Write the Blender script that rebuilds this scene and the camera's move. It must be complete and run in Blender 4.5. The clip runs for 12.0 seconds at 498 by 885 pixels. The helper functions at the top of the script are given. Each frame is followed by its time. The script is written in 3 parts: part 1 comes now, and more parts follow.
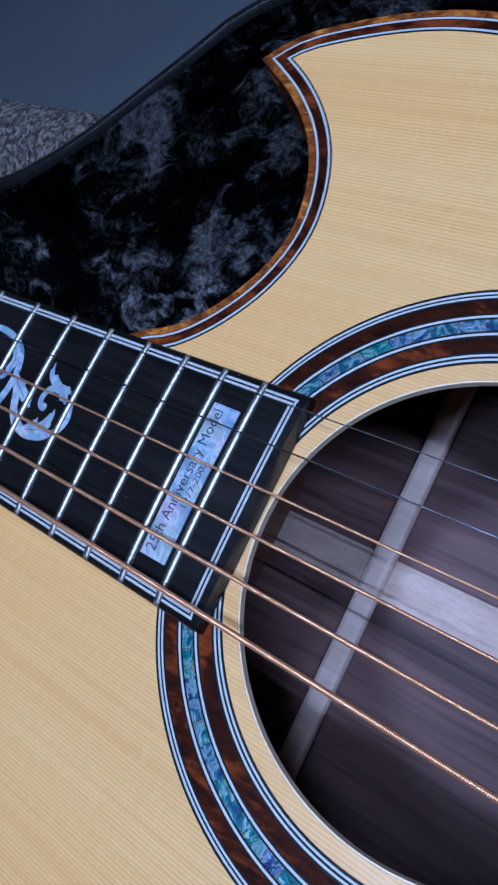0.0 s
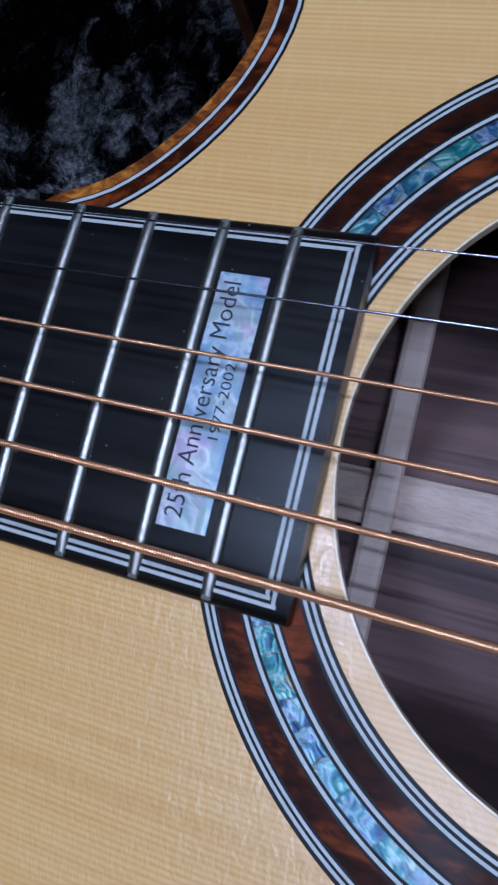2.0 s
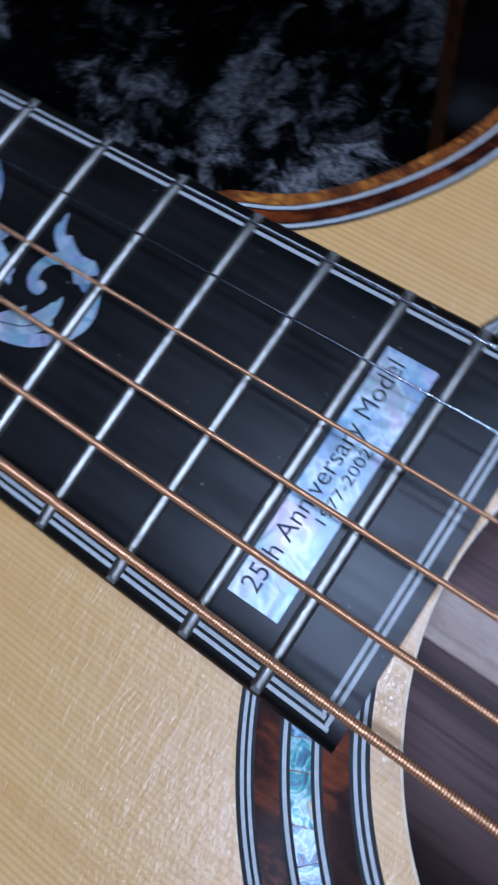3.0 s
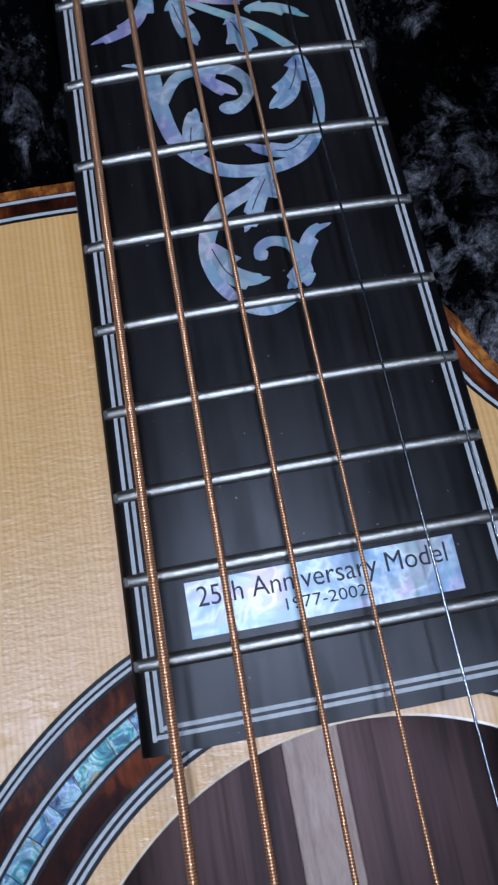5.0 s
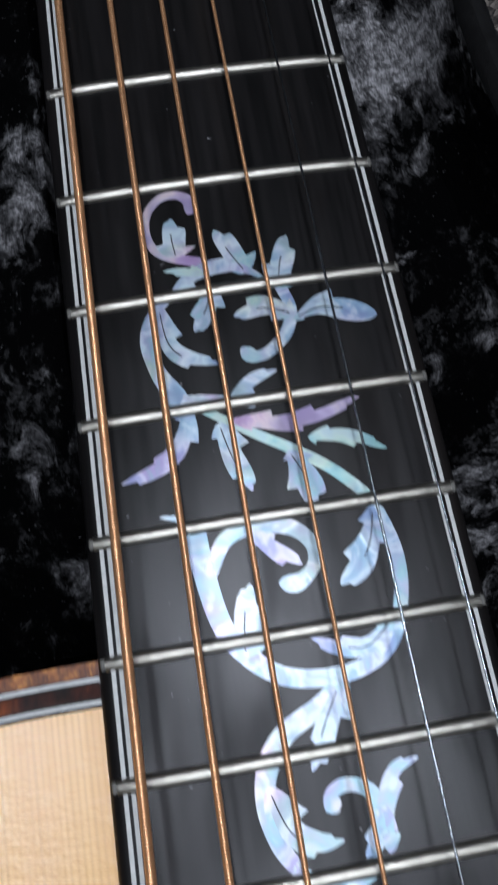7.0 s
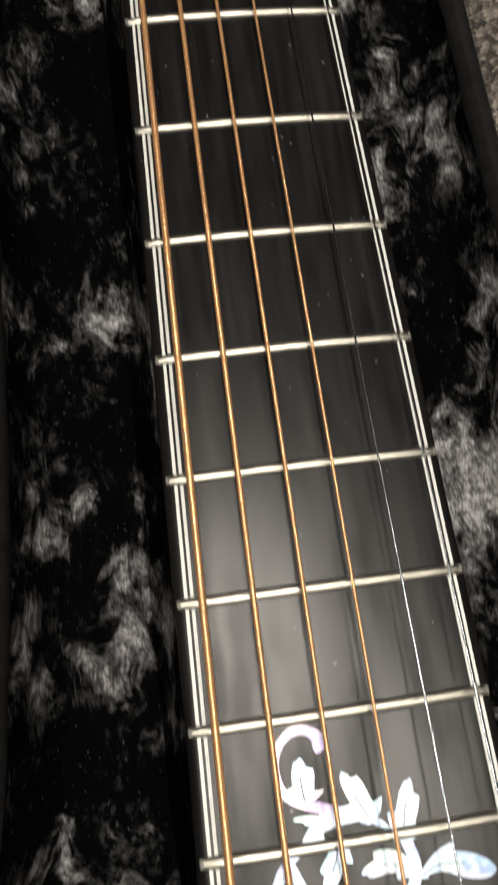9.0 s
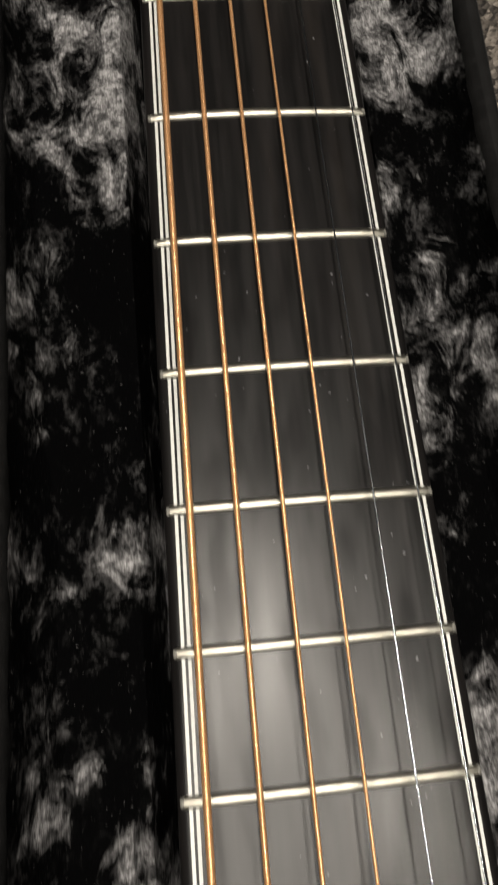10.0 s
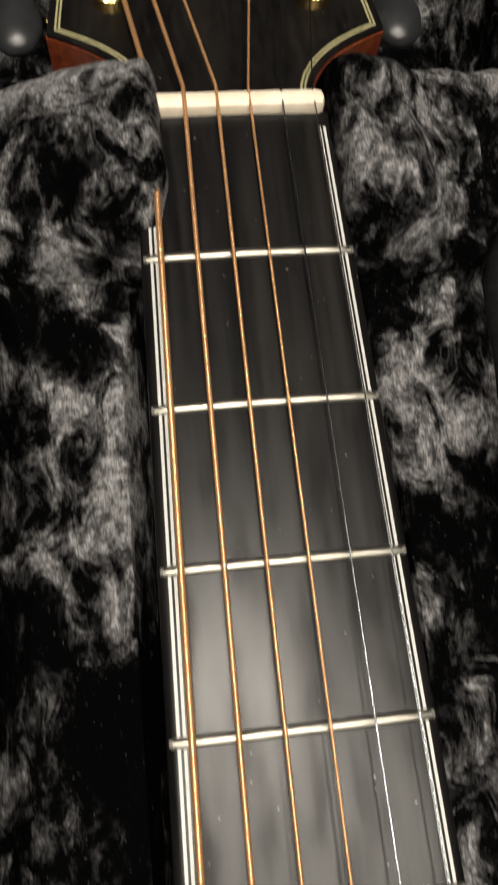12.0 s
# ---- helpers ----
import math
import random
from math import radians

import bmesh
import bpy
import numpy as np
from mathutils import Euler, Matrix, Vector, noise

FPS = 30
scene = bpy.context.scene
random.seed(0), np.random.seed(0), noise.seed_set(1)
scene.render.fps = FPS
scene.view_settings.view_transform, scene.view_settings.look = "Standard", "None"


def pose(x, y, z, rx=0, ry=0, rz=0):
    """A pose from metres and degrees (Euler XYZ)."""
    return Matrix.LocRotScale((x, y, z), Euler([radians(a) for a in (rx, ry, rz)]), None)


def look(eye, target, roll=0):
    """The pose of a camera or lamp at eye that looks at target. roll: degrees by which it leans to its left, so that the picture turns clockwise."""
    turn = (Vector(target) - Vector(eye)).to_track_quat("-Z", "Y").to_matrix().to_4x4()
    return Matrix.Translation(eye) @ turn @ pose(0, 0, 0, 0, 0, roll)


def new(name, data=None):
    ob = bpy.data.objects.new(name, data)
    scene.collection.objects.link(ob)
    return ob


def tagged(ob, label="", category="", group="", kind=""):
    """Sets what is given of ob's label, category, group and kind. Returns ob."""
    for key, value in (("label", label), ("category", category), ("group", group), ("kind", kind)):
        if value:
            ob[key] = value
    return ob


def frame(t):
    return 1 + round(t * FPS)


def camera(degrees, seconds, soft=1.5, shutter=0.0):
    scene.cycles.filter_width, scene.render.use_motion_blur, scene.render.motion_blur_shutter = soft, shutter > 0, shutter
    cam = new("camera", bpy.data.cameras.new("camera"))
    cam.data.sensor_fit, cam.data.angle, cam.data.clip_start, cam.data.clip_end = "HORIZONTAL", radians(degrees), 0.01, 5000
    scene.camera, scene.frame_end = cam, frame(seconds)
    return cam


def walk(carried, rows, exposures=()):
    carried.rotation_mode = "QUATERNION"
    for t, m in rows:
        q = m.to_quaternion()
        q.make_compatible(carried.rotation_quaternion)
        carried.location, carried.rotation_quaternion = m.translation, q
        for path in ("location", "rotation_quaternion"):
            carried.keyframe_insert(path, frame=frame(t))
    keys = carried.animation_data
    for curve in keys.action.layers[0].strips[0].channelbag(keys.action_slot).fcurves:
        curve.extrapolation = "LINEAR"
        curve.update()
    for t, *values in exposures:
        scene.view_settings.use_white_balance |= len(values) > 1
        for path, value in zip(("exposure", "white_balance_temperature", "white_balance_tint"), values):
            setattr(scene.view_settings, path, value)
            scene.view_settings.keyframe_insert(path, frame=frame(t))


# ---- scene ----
cam = camera(37.6, 12.0, soft=2.4, shutter=0.5)
PATH = [
    (0.0, pose(-0.0016, -0.5339, 0.1478, 19.31, 25.25, -60.78)),
    (0.5, pose(-0.0100, -0.5197, 0.1501, 18.30, 21.78, -58.94)),
    (1.0, pose(-0.0221, -0.4984, 0.1303, 14.25, 18.96, -63.79)),
    (1.5, pose(-0.0202, -0.4854, 0.1167, 12.87, 15.75, -71.32)),
    (2.0, pose(-0.0185, -0.4736, 0.1040, 10.79, 14.47, -75.58)),
    (2.5, pose(-0.0137, -0.4593, 0.0978, 12.05, 11.84, -69.76)),
    (2.8, pose(-0.0140, -0.4546, 0.0980, 13.47, 9.91, -62.16)),
    (3.0, pose(-0.0141, -0.4492, 0.0994, 14.03, 8.76, -55.64)),
    (3.2, pose(-0.0129, -0.4453, 0.1027, 14.66, 7.20, -48.88)),
    (3.5, pose(-0.0135, -0.4400, 0.1032, 15.07, 4.96, -40.12)),
    (3.7, pose(-0.0124, -0.4409, 0.1039, 16.05, 4.75, -33.67)),
    (5.3, pose(-0.0134, -0.4429, 0.1100, 15.54, -0.74, -8.94)),
    (5.5, pose(-0.0110, -0.4468, 0.0992, 15.42, -0.67, -8.50)),
    (6.0, pose(-0.0047, -0.4276, 0.0970, 14.75, 0.70, -7.48)),
    (6.2, pose(-0.0063, -0.4081, 0.1111, 14.91, -0.61, -7.46)),
    (6.5, pose(-0.0069, -0.3838, 0.1105, 15.70, -0.71, -7.98)),
    (7.0, pose(-0.0089, -0.3573, 0.1080, 15.09, -1.14, -9.49)),
    (7.2, pose(-0.0124, -0.3474, 0.1123, 13.77, -2.28, -9.69)),
    (7.5, pose(-0.0154, -0.3299, 0.1160, 13.37, -2.71, -9.40)),
    (7.7, pose(-0.0181, -0.3222, 0.1160, 13.86, -2.76, -9.31)),
    (9.3, pose(-0.0261, -0.2547, 0.1390, 15.45, -4.29, -6.48)),
    (9.5, pose(-0.0296, -0.2446, 0.1406, 15.16, -4.71, -5.76)),
    (10.0, pose(-0.0212, -0.2135, 0.1351, 15.54, -3.80, -5.29)),
    (10.5, pose(-0.0215, -0.1953, 0.1324, 15.30, -3.68, -5.44)),
    (11.0, pose(-0.0193, -0.1662, 0.1331, 14.87, -4.00, -5.39)),
    (11.2, pose(-0.0198, -0.1515, 0.1351, 14.42, -4.82, -5.27)),
    (11.5, pose(-0.0169, -0.1402, 0.1357, 15.64, -3.95, -5.42)),
    (12.0, pose(-0.0196, -0.1183, 0.1406, 16.26, -4.44, -5.88)),
]
EXPOSURES = [(0.0, -0.88, 4260, 18), (0.5, -0.9, 4420, 19), (1.2, -1.12, 4580, 18), (2.0, -1.24, 4620, 17), (2.5, -1.28, 4600, 16), (3.6, -1.34, 4560, 15), (5.5, -1.4, 5100, 16), (6.0, -1.32, 5750, 11), (6.2, -1.16, 6300, 12), (6.5, -1.16, 5250, 12), (7.0, -1.08, 5800, 12), (7.6, -0.92, 7200, 11), (9.3, -0.04, 7600, 10), (12.0, -0.03, 7800, 10)]

walk(cam, PATH, exposures=EXPOSURES)

# ---- world and light ----
world = bpy.data.worlds.new("room_air")
scene.world = world
world.use_nodes = True
world.node_tree.nodes["Background"].inputs[0].default_value = (0.55, 0.62, 0.75, 1)
world.node_tree.nodes["Background"].inputs[1].default_value = 0.006


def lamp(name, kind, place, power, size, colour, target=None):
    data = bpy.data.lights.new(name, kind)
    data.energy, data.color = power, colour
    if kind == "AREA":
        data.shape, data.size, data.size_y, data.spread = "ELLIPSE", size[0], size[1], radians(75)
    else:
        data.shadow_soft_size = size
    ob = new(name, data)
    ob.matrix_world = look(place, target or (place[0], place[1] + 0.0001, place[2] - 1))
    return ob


# added overhead lamps that stand in for the torch at the camera: one over the neck, a long thin tube behind the body,
# two dim ones at the sides
FILL_LAMPS = [((-0.02, -0.25, 3.2), 11, 0.2, 0.65), ((-0.02, -1.85, 3.2), 14, 1.7, 0.035), ((0.90, -0.90, 3.2), 6.5, 0.5, 0.3), ((-1.00, -0.68, 3.2), 6.5, 0.5, 0.3)]
for place, power, size, wide in FILL_LAMPS:
    lamp("torch_fill", "AREA", place, power, (wide, size), (0.97, 0.98, 1.0), (0.0, -0.40, 0.0) if abs(place[0]) > 0.5 or place[1] < -1 else None)


# ---- materials ----
def mat(name, colour, rough=0.5, metal=0.0, **extra):
    m = bpy.data.materials.new(name)
    m.use_nodes = True
    b = m.node_tree.nodes["Principled BSDF"]
    b.inputs["Base Color"].default_value = (*colour, 1)
    b.inputs["Roughness"].default_value = rough
    b.inputs["Metallic"].default_value = metal
    for k, v in extra.items():
        b.inputs[k.replace("_", " ").title().replace("Ior", "IOR")].default_value = v
    return m


def node(m, kind, **kw):
    n = m.node_tree.nodes.new(kind)
    for k, v in kw.items():
        if k in n.inputs:
            n.inputs[k].default_value = v
    return n


def link(m, a, b):
    m.node_tree.links.new(a, b)


def bsdf(m):
    return m.node_tree.nodes["Principled BSDF"]


def coords(m, scale, rot=(0, 0, 0)):
    tc = node(m, "ShaderNodeTexCoord")
    mp = node(m, "ShaderNodeMapping")
    mp.inputs["Scale"].default_value = scale
    mp.inputs["Rotation"].default_value = rot
    link(m, tc.outputs["Object"], mp.inputs["Vector"])
    return mp.outputs["Vector"]


def noise_tex(m, vec, scale, detail=4, rough=0.55, distort=0.0):
    n = node(m, "ShaderNodeTexNoise", Scale=scale, Detail=detail, Roughness=rough, Distortion=distort)
    link(m, vec, n.inputs["Vector"])
    return n.outputs["Fac"]


def ramp(m, fac, stops, mode="LINEAR"):
    r = node(m, "ShaderNodeValToRGB")
    e = r.color_ramp.elements
    r.color_ramp.interpolation = mode
    while len(e) < len(stops):
        e.new(0.5)
    for el, (p, c) in zip(e, stops):
        el.position = p
        el.color = (*c, 1) if not isinstance(c, (int, float)) else (c, c, c, 1)
    link(m, fac, r.inputs["Fac"])
    return r.outputs["Color"]


def mix(m, fac, a, b, mode="MIX"):
    n = node(m, "ShaderNodeMix")
    n.data_type, n.blend_type = "RGBA", mode
    for sock, v in ((n.inputs[0], fac), (n.inputs[6], a), (n.inputs[7], b)):
        if isinstance(v, (int, float)):
            sock.default_value = v if sock == n.inputs[0] else (v, v, v, 1)
        elif isinstance(v, tuple):
            sock.default_value = (*v, 1)
        else:
            link(m, v, sock)
    return n.outputs[2]


def bump(m, height, strength, distance):
    n = node(m, "ShaderNodeBump", Strength=strength, Distance=distance)
    link(m, height, n.inputs["Height"])
    link(m, n.outputs["Normal"], bsdf(m).inputs["Normal"])
    return n.outputs["Normal"]


def colour_in(m, c):
    link(m, c, bsdf(m).inputs["Base Color"])


# surfaces of the guitar
def make_spruce():
    m = mat("spruce_top", (0.7, 0.44, 0.19), 0.34)
    v = coords(m, (1, 0.03, 1))
    w = node(m, "ShaderNodeTexWave", Scale=330.0, Distortion=2.2, Detail=3.0)
    w.bands_direction = "X"
    link(m, coords(m, (1, 0.02, 1)), w.inputs["Vector"])
    grain = w.outputs["Fac"]
    fine = noise_tex(m, v, 900, 2, 0.6)
    tone = noise_tex(m, v, 45, 3, 0.6)
    soft = noise_tex(m, coords(m, (1, 0.6, 1)), 14, 3)
    lines = noise_tex(m, coords(m, (1, 0.012, 1)), 560, 3, 0.6)
    lines = mix(m, 0.5, lines, grain)
    c = ramp(m, lines, [(0.25, (0.88, 0.56, 0.20)), (0.5, (0.83, 0.49, 0.155)), (0.8, (0.6, 0.31, 0.085))])
    years = noise_tex(m, coords(m, (1, 0.008, 1)), 300, 1, 0.4)
    c = mix(m, ramp(m, years, [(0.46, 0.0), (0.64, 0.5)]), c, (0.66, 0.33, 0.085))
    c = mix(m, 0.26, c, ramp(m, fine, [(0.3, (0.74, 0.41, 0.115)), (0.7, (0.88, 0.56, 0.215))]))
    c = mix(m, 0.3, c, ramp(m, tone, [(0.35, (0.74, 0.41, 0.115)), (0.65, (0.88, 0.575, 0.23))]))
    silk = noise_tex(m, coords(m, (0.4, 1.3, 1)), 480, 4, 0.75, 0.4)
    c = mix(m, ramp(m, silk, [(0.5, 0.0), (0.7, 0.22)]), c, (0.92, 0.64, 0.31))
    rays = noise_tex(m, coords(m, (0.22, 1.6, 1), (0, 0, 0.15)), 260, 4, 0.7, 0.6)
    c = mix(m, ramp(m, rays, [(0.5, 0.0), (0.7, 0.16)]), c, (0.74, 0.41, 0.12))
    c = mix(m, ramp(m, soft, [(0.4, 0.0), (0.7, 0.2)]), c, (0.74, 0.44, 0.14))
    rich = node(m, "ShaderNodeHueSaturation", Saturation=1.02, Value=0.98)
    link(m, c, rich.inputs["Color"])
    colour_in(m, rich.outputs[0])
    b = bsdf(m)
    b.inputs["Coat Weight"].default_value, b.inputs["Coat Roughness"].default_value = 0.55, 0.15
    glint = noise_tex(m, coords(m, (0.5, 1.2, 1), (0, 0, 0.1)), 750, 3, 0.7, 0.3)
    link(m, bump(m, mix(m, 0.5, mix(m, 0.5, silk, rays), glint), 0.6, 0.0004), b.inputs["Coat Normal"])
    return m


def make_wood(name, dark, mid, light, rot=(0, 0, 0), along=0.06, scale=160, rough=0.35, coat=0.25):
    m = mat(name, mid, rough)
    v = coords(m, (1, along, 1), rot)
    fig = noise_tex(m, v, scale, 4, 0.65, 0.6)
    pores = noise_tex(m, coords(m, (1, along * 0.6, 1), rot), scale * 5, 2, 0.6)
    c = ramp(m, fig, [(0.3, dark), (0.5, mid), (0.72, light)])
    c = mix(m, ramp(m, pores, [(0.35, 0.55), (0.5, 0.0)]), c, dark)
    colour_in(m, c)
    b = bsdf(m)
    b.inputs["Coat Weight"].default_value, b.inputs["Coat Roughness"].default_value = coat, 0.12
    bump(m, pores, 0.12, 0.0003)
    return m


def make_ebony():
    m = mat("ebony", (0.012, 0.011, 0.011), 0.3)
    v = coords(m, (1, 0.05, 1))
    g = noise_tex(m, v, 500, 3, 0.6)
    streak = noise_tex(m, coords(m, (1, 0.09, 1)), 85, 3, 0.6)
    c = ramp(m, g, [(0.3, (0.003, 0.003, 0.003)), (0.7, (0.009, 0.008, 0.008))])
    c = mix(m, ramp(m, streak, [(0.55, 0.0), (0.75, 0.6)]), c, (0.016, 0.013, 0.011))
    dust = noise_tex(m, coords(m, (1, 1, 1)), 900, 1, 0.5)
    c = mix(m, ramp(m, dust, [(0.785, 0.0), (0.81, 1.0)]), c, (0.16, 0.16, 0.17))
    colour_in(m, c)
    r = mix(m, 0.5, ramp(m, streak, [(0.3, 0.28), (0.7, 0.38)]), ramp(m, g, [(0.3, 0.3), (0.7, 0.38)]))
    smudge = noise_tex(m, coords(m, (1, 0.28, 1)), 150, 2, 0.5, 0.15)
    link(m, ramp(m, smudge, [(0.34, 0.2), (0.5, 0.33), (0.68, 0.38)]), bsdf(m).inputs["Specular IOR Level"])
    link(m, r, bsdf(m).inputs["Roughness"])
    bump(m, g, 0.05, 0.0003)
    return m


def make_pearl(name, tint, bright, veil=0.45):
    m = mat(name, tint, 0.37)
    v = coords(m, (1, 1, 1))
    info = node(m, "ShaderNodeObjectInfo")
    shift = node(m, "ShaderNodeVectorMath")
    shift.operation = "ADD"
    link(m, v, shift.inputs[0])
    link(m, info.outputs["Random"], shift.inputs[1])
    n = noise_tex(m, shift.outputs[0], 150, 3, 0.55, 0.5)
    n2 = noise_tex(m, shift.outputs[0], 60, 2, 0.5, 0.8)
    c = ramp(m, n, bright)
    c = mix(m, veil, c, ramp(m, n2, [(0.3, (0.36, 0.22, 0.5)), (0.41, tint), (0.48, (0.3, 0.5, 0.56)), (0.54, (0.42, 0.5, 0.6)), (0.6, (0.44, 0.56, 0.42)), (0.68, (0.66, 0.42, 0.52))]))
    colour_in(m, c)
    b = bsdf(m)
    b.inputs["Metallic"].default_value = 0.28
    b.inputs["Coat Weight"].default_value, b.inputs["Coat Roughness"].default_value = 0.15, 0.2
    bump(m, mix(m, 0.5, n, n2), 0.4, 0.0012)
    return m


def make_abalone():
    m = mat("abalone", (0.2, 0.4, 0.5), 0.32, 0.35)
    info = node(m, "ShaderNodeObjectInfo")
    v = node(m, "ShaderNodeVectorMath")
    v.operation = "ADD"
    link(m, coords(m, (1, 1, 1)), v.inputs[0])
    link(m, info.outputs["Random"], v.inputs[1])
    n = noise_tex(m, v.outputs[0], 190, 4, 0.55, 2.2)
    c = ramp(m, n, [(0.28, (0.02, 0.03, 0.06)), (0.4, (0.045, 0.09, 0.2)), (0.48, (0.07, 0.2, 0.26)), (0.54, (0.36, 0.5, 0.5)),
                    (0.6, (0.17, 0.22, 0.42)), (0.66, (0.24, 0.34, 0.1)), (0.74, (0.36, 0.24, 0.34))])
    hue = node(m, "ShaderNodeHueSaturation", Saturation=1.12, Value=0.68)
    add = node(m, "ShaderNodeMapRange")
    link(m, info.outputs["Random"], add.inputs["Value"])
    add.inputs["To Min"].default_value, add.inputs["To Max"].default_value = 0.42, 0.55
    link(m, add.outputs[0], hue.inputs["Hue"])
    link(m, c, hue.inputs["Color"])
    colour_in(m, hue.outputs[0])
    b = bsdf(m)
    b.inputs["Coat Weight"].default_value, b.inputs["Coat Roughness"].default_value = 0.25, 0.1
    bump(m, n, 0.35, 0.001)
    return m


# spots where the lay of the pile turns its painted sheen up or down: x, y, reach, lean
SHEEN_SPOTS = [(-0.040, 0.0, 0.045, 0.06), (-0.049, -0.035, 0.02, 0.035), (-0.052, -0.06, 0.02, 0.03), (0.042, -0.05, 0.016, 0.04), (0.046, -0.075, 0.02, 0.02),
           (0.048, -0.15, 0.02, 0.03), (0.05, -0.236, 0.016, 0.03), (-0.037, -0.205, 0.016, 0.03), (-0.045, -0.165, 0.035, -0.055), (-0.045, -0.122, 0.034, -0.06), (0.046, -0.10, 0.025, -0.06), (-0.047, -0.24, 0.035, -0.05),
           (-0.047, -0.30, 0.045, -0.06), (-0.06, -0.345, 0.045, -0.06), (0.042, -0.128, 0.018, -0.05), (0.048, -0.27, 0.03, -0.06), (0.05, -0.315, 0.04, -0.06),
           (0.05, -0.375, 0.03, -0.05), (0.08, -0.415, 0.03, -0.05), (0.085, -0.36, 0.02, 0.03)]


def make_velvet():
    """Crushed pile, its sheen painted into the base colour: where it leans towards the viewer it is grey, elsewhere
    near black.
    """
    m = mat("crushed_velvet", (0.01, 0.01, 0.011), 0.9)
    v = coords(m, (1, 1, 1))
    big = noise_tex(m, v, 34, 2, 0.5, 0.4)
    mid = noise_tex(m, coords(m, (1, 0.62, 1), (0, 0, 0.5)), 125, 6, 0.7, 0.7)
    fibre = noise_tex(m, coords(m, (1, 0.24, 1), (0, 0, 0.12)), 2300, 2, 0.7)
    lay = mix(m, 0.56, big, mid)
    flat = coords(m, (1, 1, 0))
    for x, y, r, w in SHEEN_SPOTS:
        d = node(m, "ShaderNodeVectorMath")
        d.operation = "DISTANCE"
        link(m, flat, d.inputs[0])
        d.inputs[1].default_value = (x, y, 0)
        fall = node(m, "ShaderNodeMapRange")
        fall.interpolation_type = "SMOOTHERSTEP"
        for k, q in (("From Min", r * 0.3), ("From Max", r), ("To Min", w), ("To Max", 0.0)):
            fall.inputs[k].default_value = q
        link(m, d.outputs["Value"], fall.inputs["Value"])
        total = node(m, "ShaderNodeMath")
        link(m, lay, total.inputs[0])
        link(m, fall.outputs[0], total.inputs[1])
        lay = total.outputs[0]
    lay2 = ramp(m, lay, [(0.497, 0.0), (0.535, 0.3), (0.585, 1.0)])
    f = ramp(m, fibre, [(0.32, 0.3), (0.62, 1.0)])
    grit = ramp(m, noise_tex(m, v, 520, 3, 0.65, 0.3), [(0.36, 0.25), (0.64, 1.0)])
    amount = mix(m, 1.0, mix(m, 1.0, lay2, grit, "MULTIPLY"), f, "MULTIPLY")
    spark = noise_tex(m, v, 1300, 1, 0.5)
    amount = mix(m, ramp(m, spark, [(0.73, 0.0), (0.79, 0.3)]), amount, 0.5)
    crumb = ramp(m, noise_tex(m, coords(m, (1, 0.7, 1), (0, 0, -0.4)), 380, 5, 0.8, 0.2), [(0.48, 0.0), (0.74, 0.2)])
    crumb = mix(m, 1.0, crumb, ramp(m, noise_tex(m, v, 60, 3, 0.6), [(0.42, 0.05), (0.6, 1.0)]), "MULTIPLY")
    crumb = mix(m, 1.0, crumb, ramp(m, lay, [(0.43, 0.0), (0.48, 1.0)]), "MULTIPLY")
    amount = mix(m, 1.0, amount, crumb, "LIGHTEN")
    # the sheen goes in as fixed grey, alike from every side
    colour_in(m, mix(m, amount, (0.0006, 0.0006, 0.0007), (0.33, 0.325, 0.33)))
    b = bsdf(m)
    b.inputs["Specular IOR Level"].default_value = 0.02
    bump(m, mix(m, 0.35, mid, fibre), 0.6, 0.002)
    return m


def make_tweed():
    m = mat("tweed", (0.3, 0.27, 0.25), 0.95)
    v = coords(m, (1, 1, 1))
    vo = node(m, "ShaderNodeTexVoronoi", Scale=430.0)
    link(m, v, vo.inputs["Vector"])
    c = ramp(m, vo.outputs["Color"], [(0.2, (0.02, 0.017, 0.015)), (0.5, (0.075, 0.064, 0.055)), (0.8, (0.2, 0.175, 0.15))])
    colour_in(m, c)
    bump(m, vo.outputs["Distance"], 0.8, 0.003)
    return m


def make_plain(name, a, b_, scale, rough, strength=0.1, metal=0.0):
    m = mat(name, a, rough, metal)
    v = coords(m, (1, 1, 1))
    n = noise_tex(m, v, scale, 4, 0.6)
    fine = noise_tex(m, v, scale * 9, 2, 0.6)
    colour_in(m, ramp(m, n, [(0.3, a), (0.7, b_)]))
    bump(m, fine, strength, 0.0008)
    return m


SPRUCE = make_spruce()
HOLE_SPRUCE = make_wood("spruce_edge", (0.74, 0.56, 0.3), (0.84, 0.68, 0.42), (0.9, 0.76, 0.52), (0, 0, 0), 0.2, 300)
EBONY = make_ebony()
ROSE = make_wood("rosewood_back", (0.045, 0.025, 0.023), (0.13, 0.073, 0.066), (0.21, 0.125, 0.11), (0, 0, 0.06), 0.07, 60, 0.6, 0.0)
bsdf(ROSE).inputs["Specular IOR Level"].default_value = 0.3
SIDE = make_wood("rosewood_side", (0.006, 0.003, 0.002), (0.016, 0.008, 0.006), (0.034, 0.016, 0.011), (0, 0, 0), 0.07, 60, 0.25, 0.3)
HORN = make_wood("horn_wood", (0.05, 0.015, 0.005), (0.16, 0.055, 0.016), (0.3, 0.12, 0.035), (1.57, 0, 0), 0.2, 160, 0.35, 0.1)
KOA = make_wood("koa_binding", (0.03, 0.008, 0.002), (0.2, 0.056, 0.007), (0.66, 0.26, 0.03), (0, 0, 0.9), 0.6, 260, 0.35, 0.06)
bsdf(KOA).inputs["Specular IOR Level"].default_value = 0.2
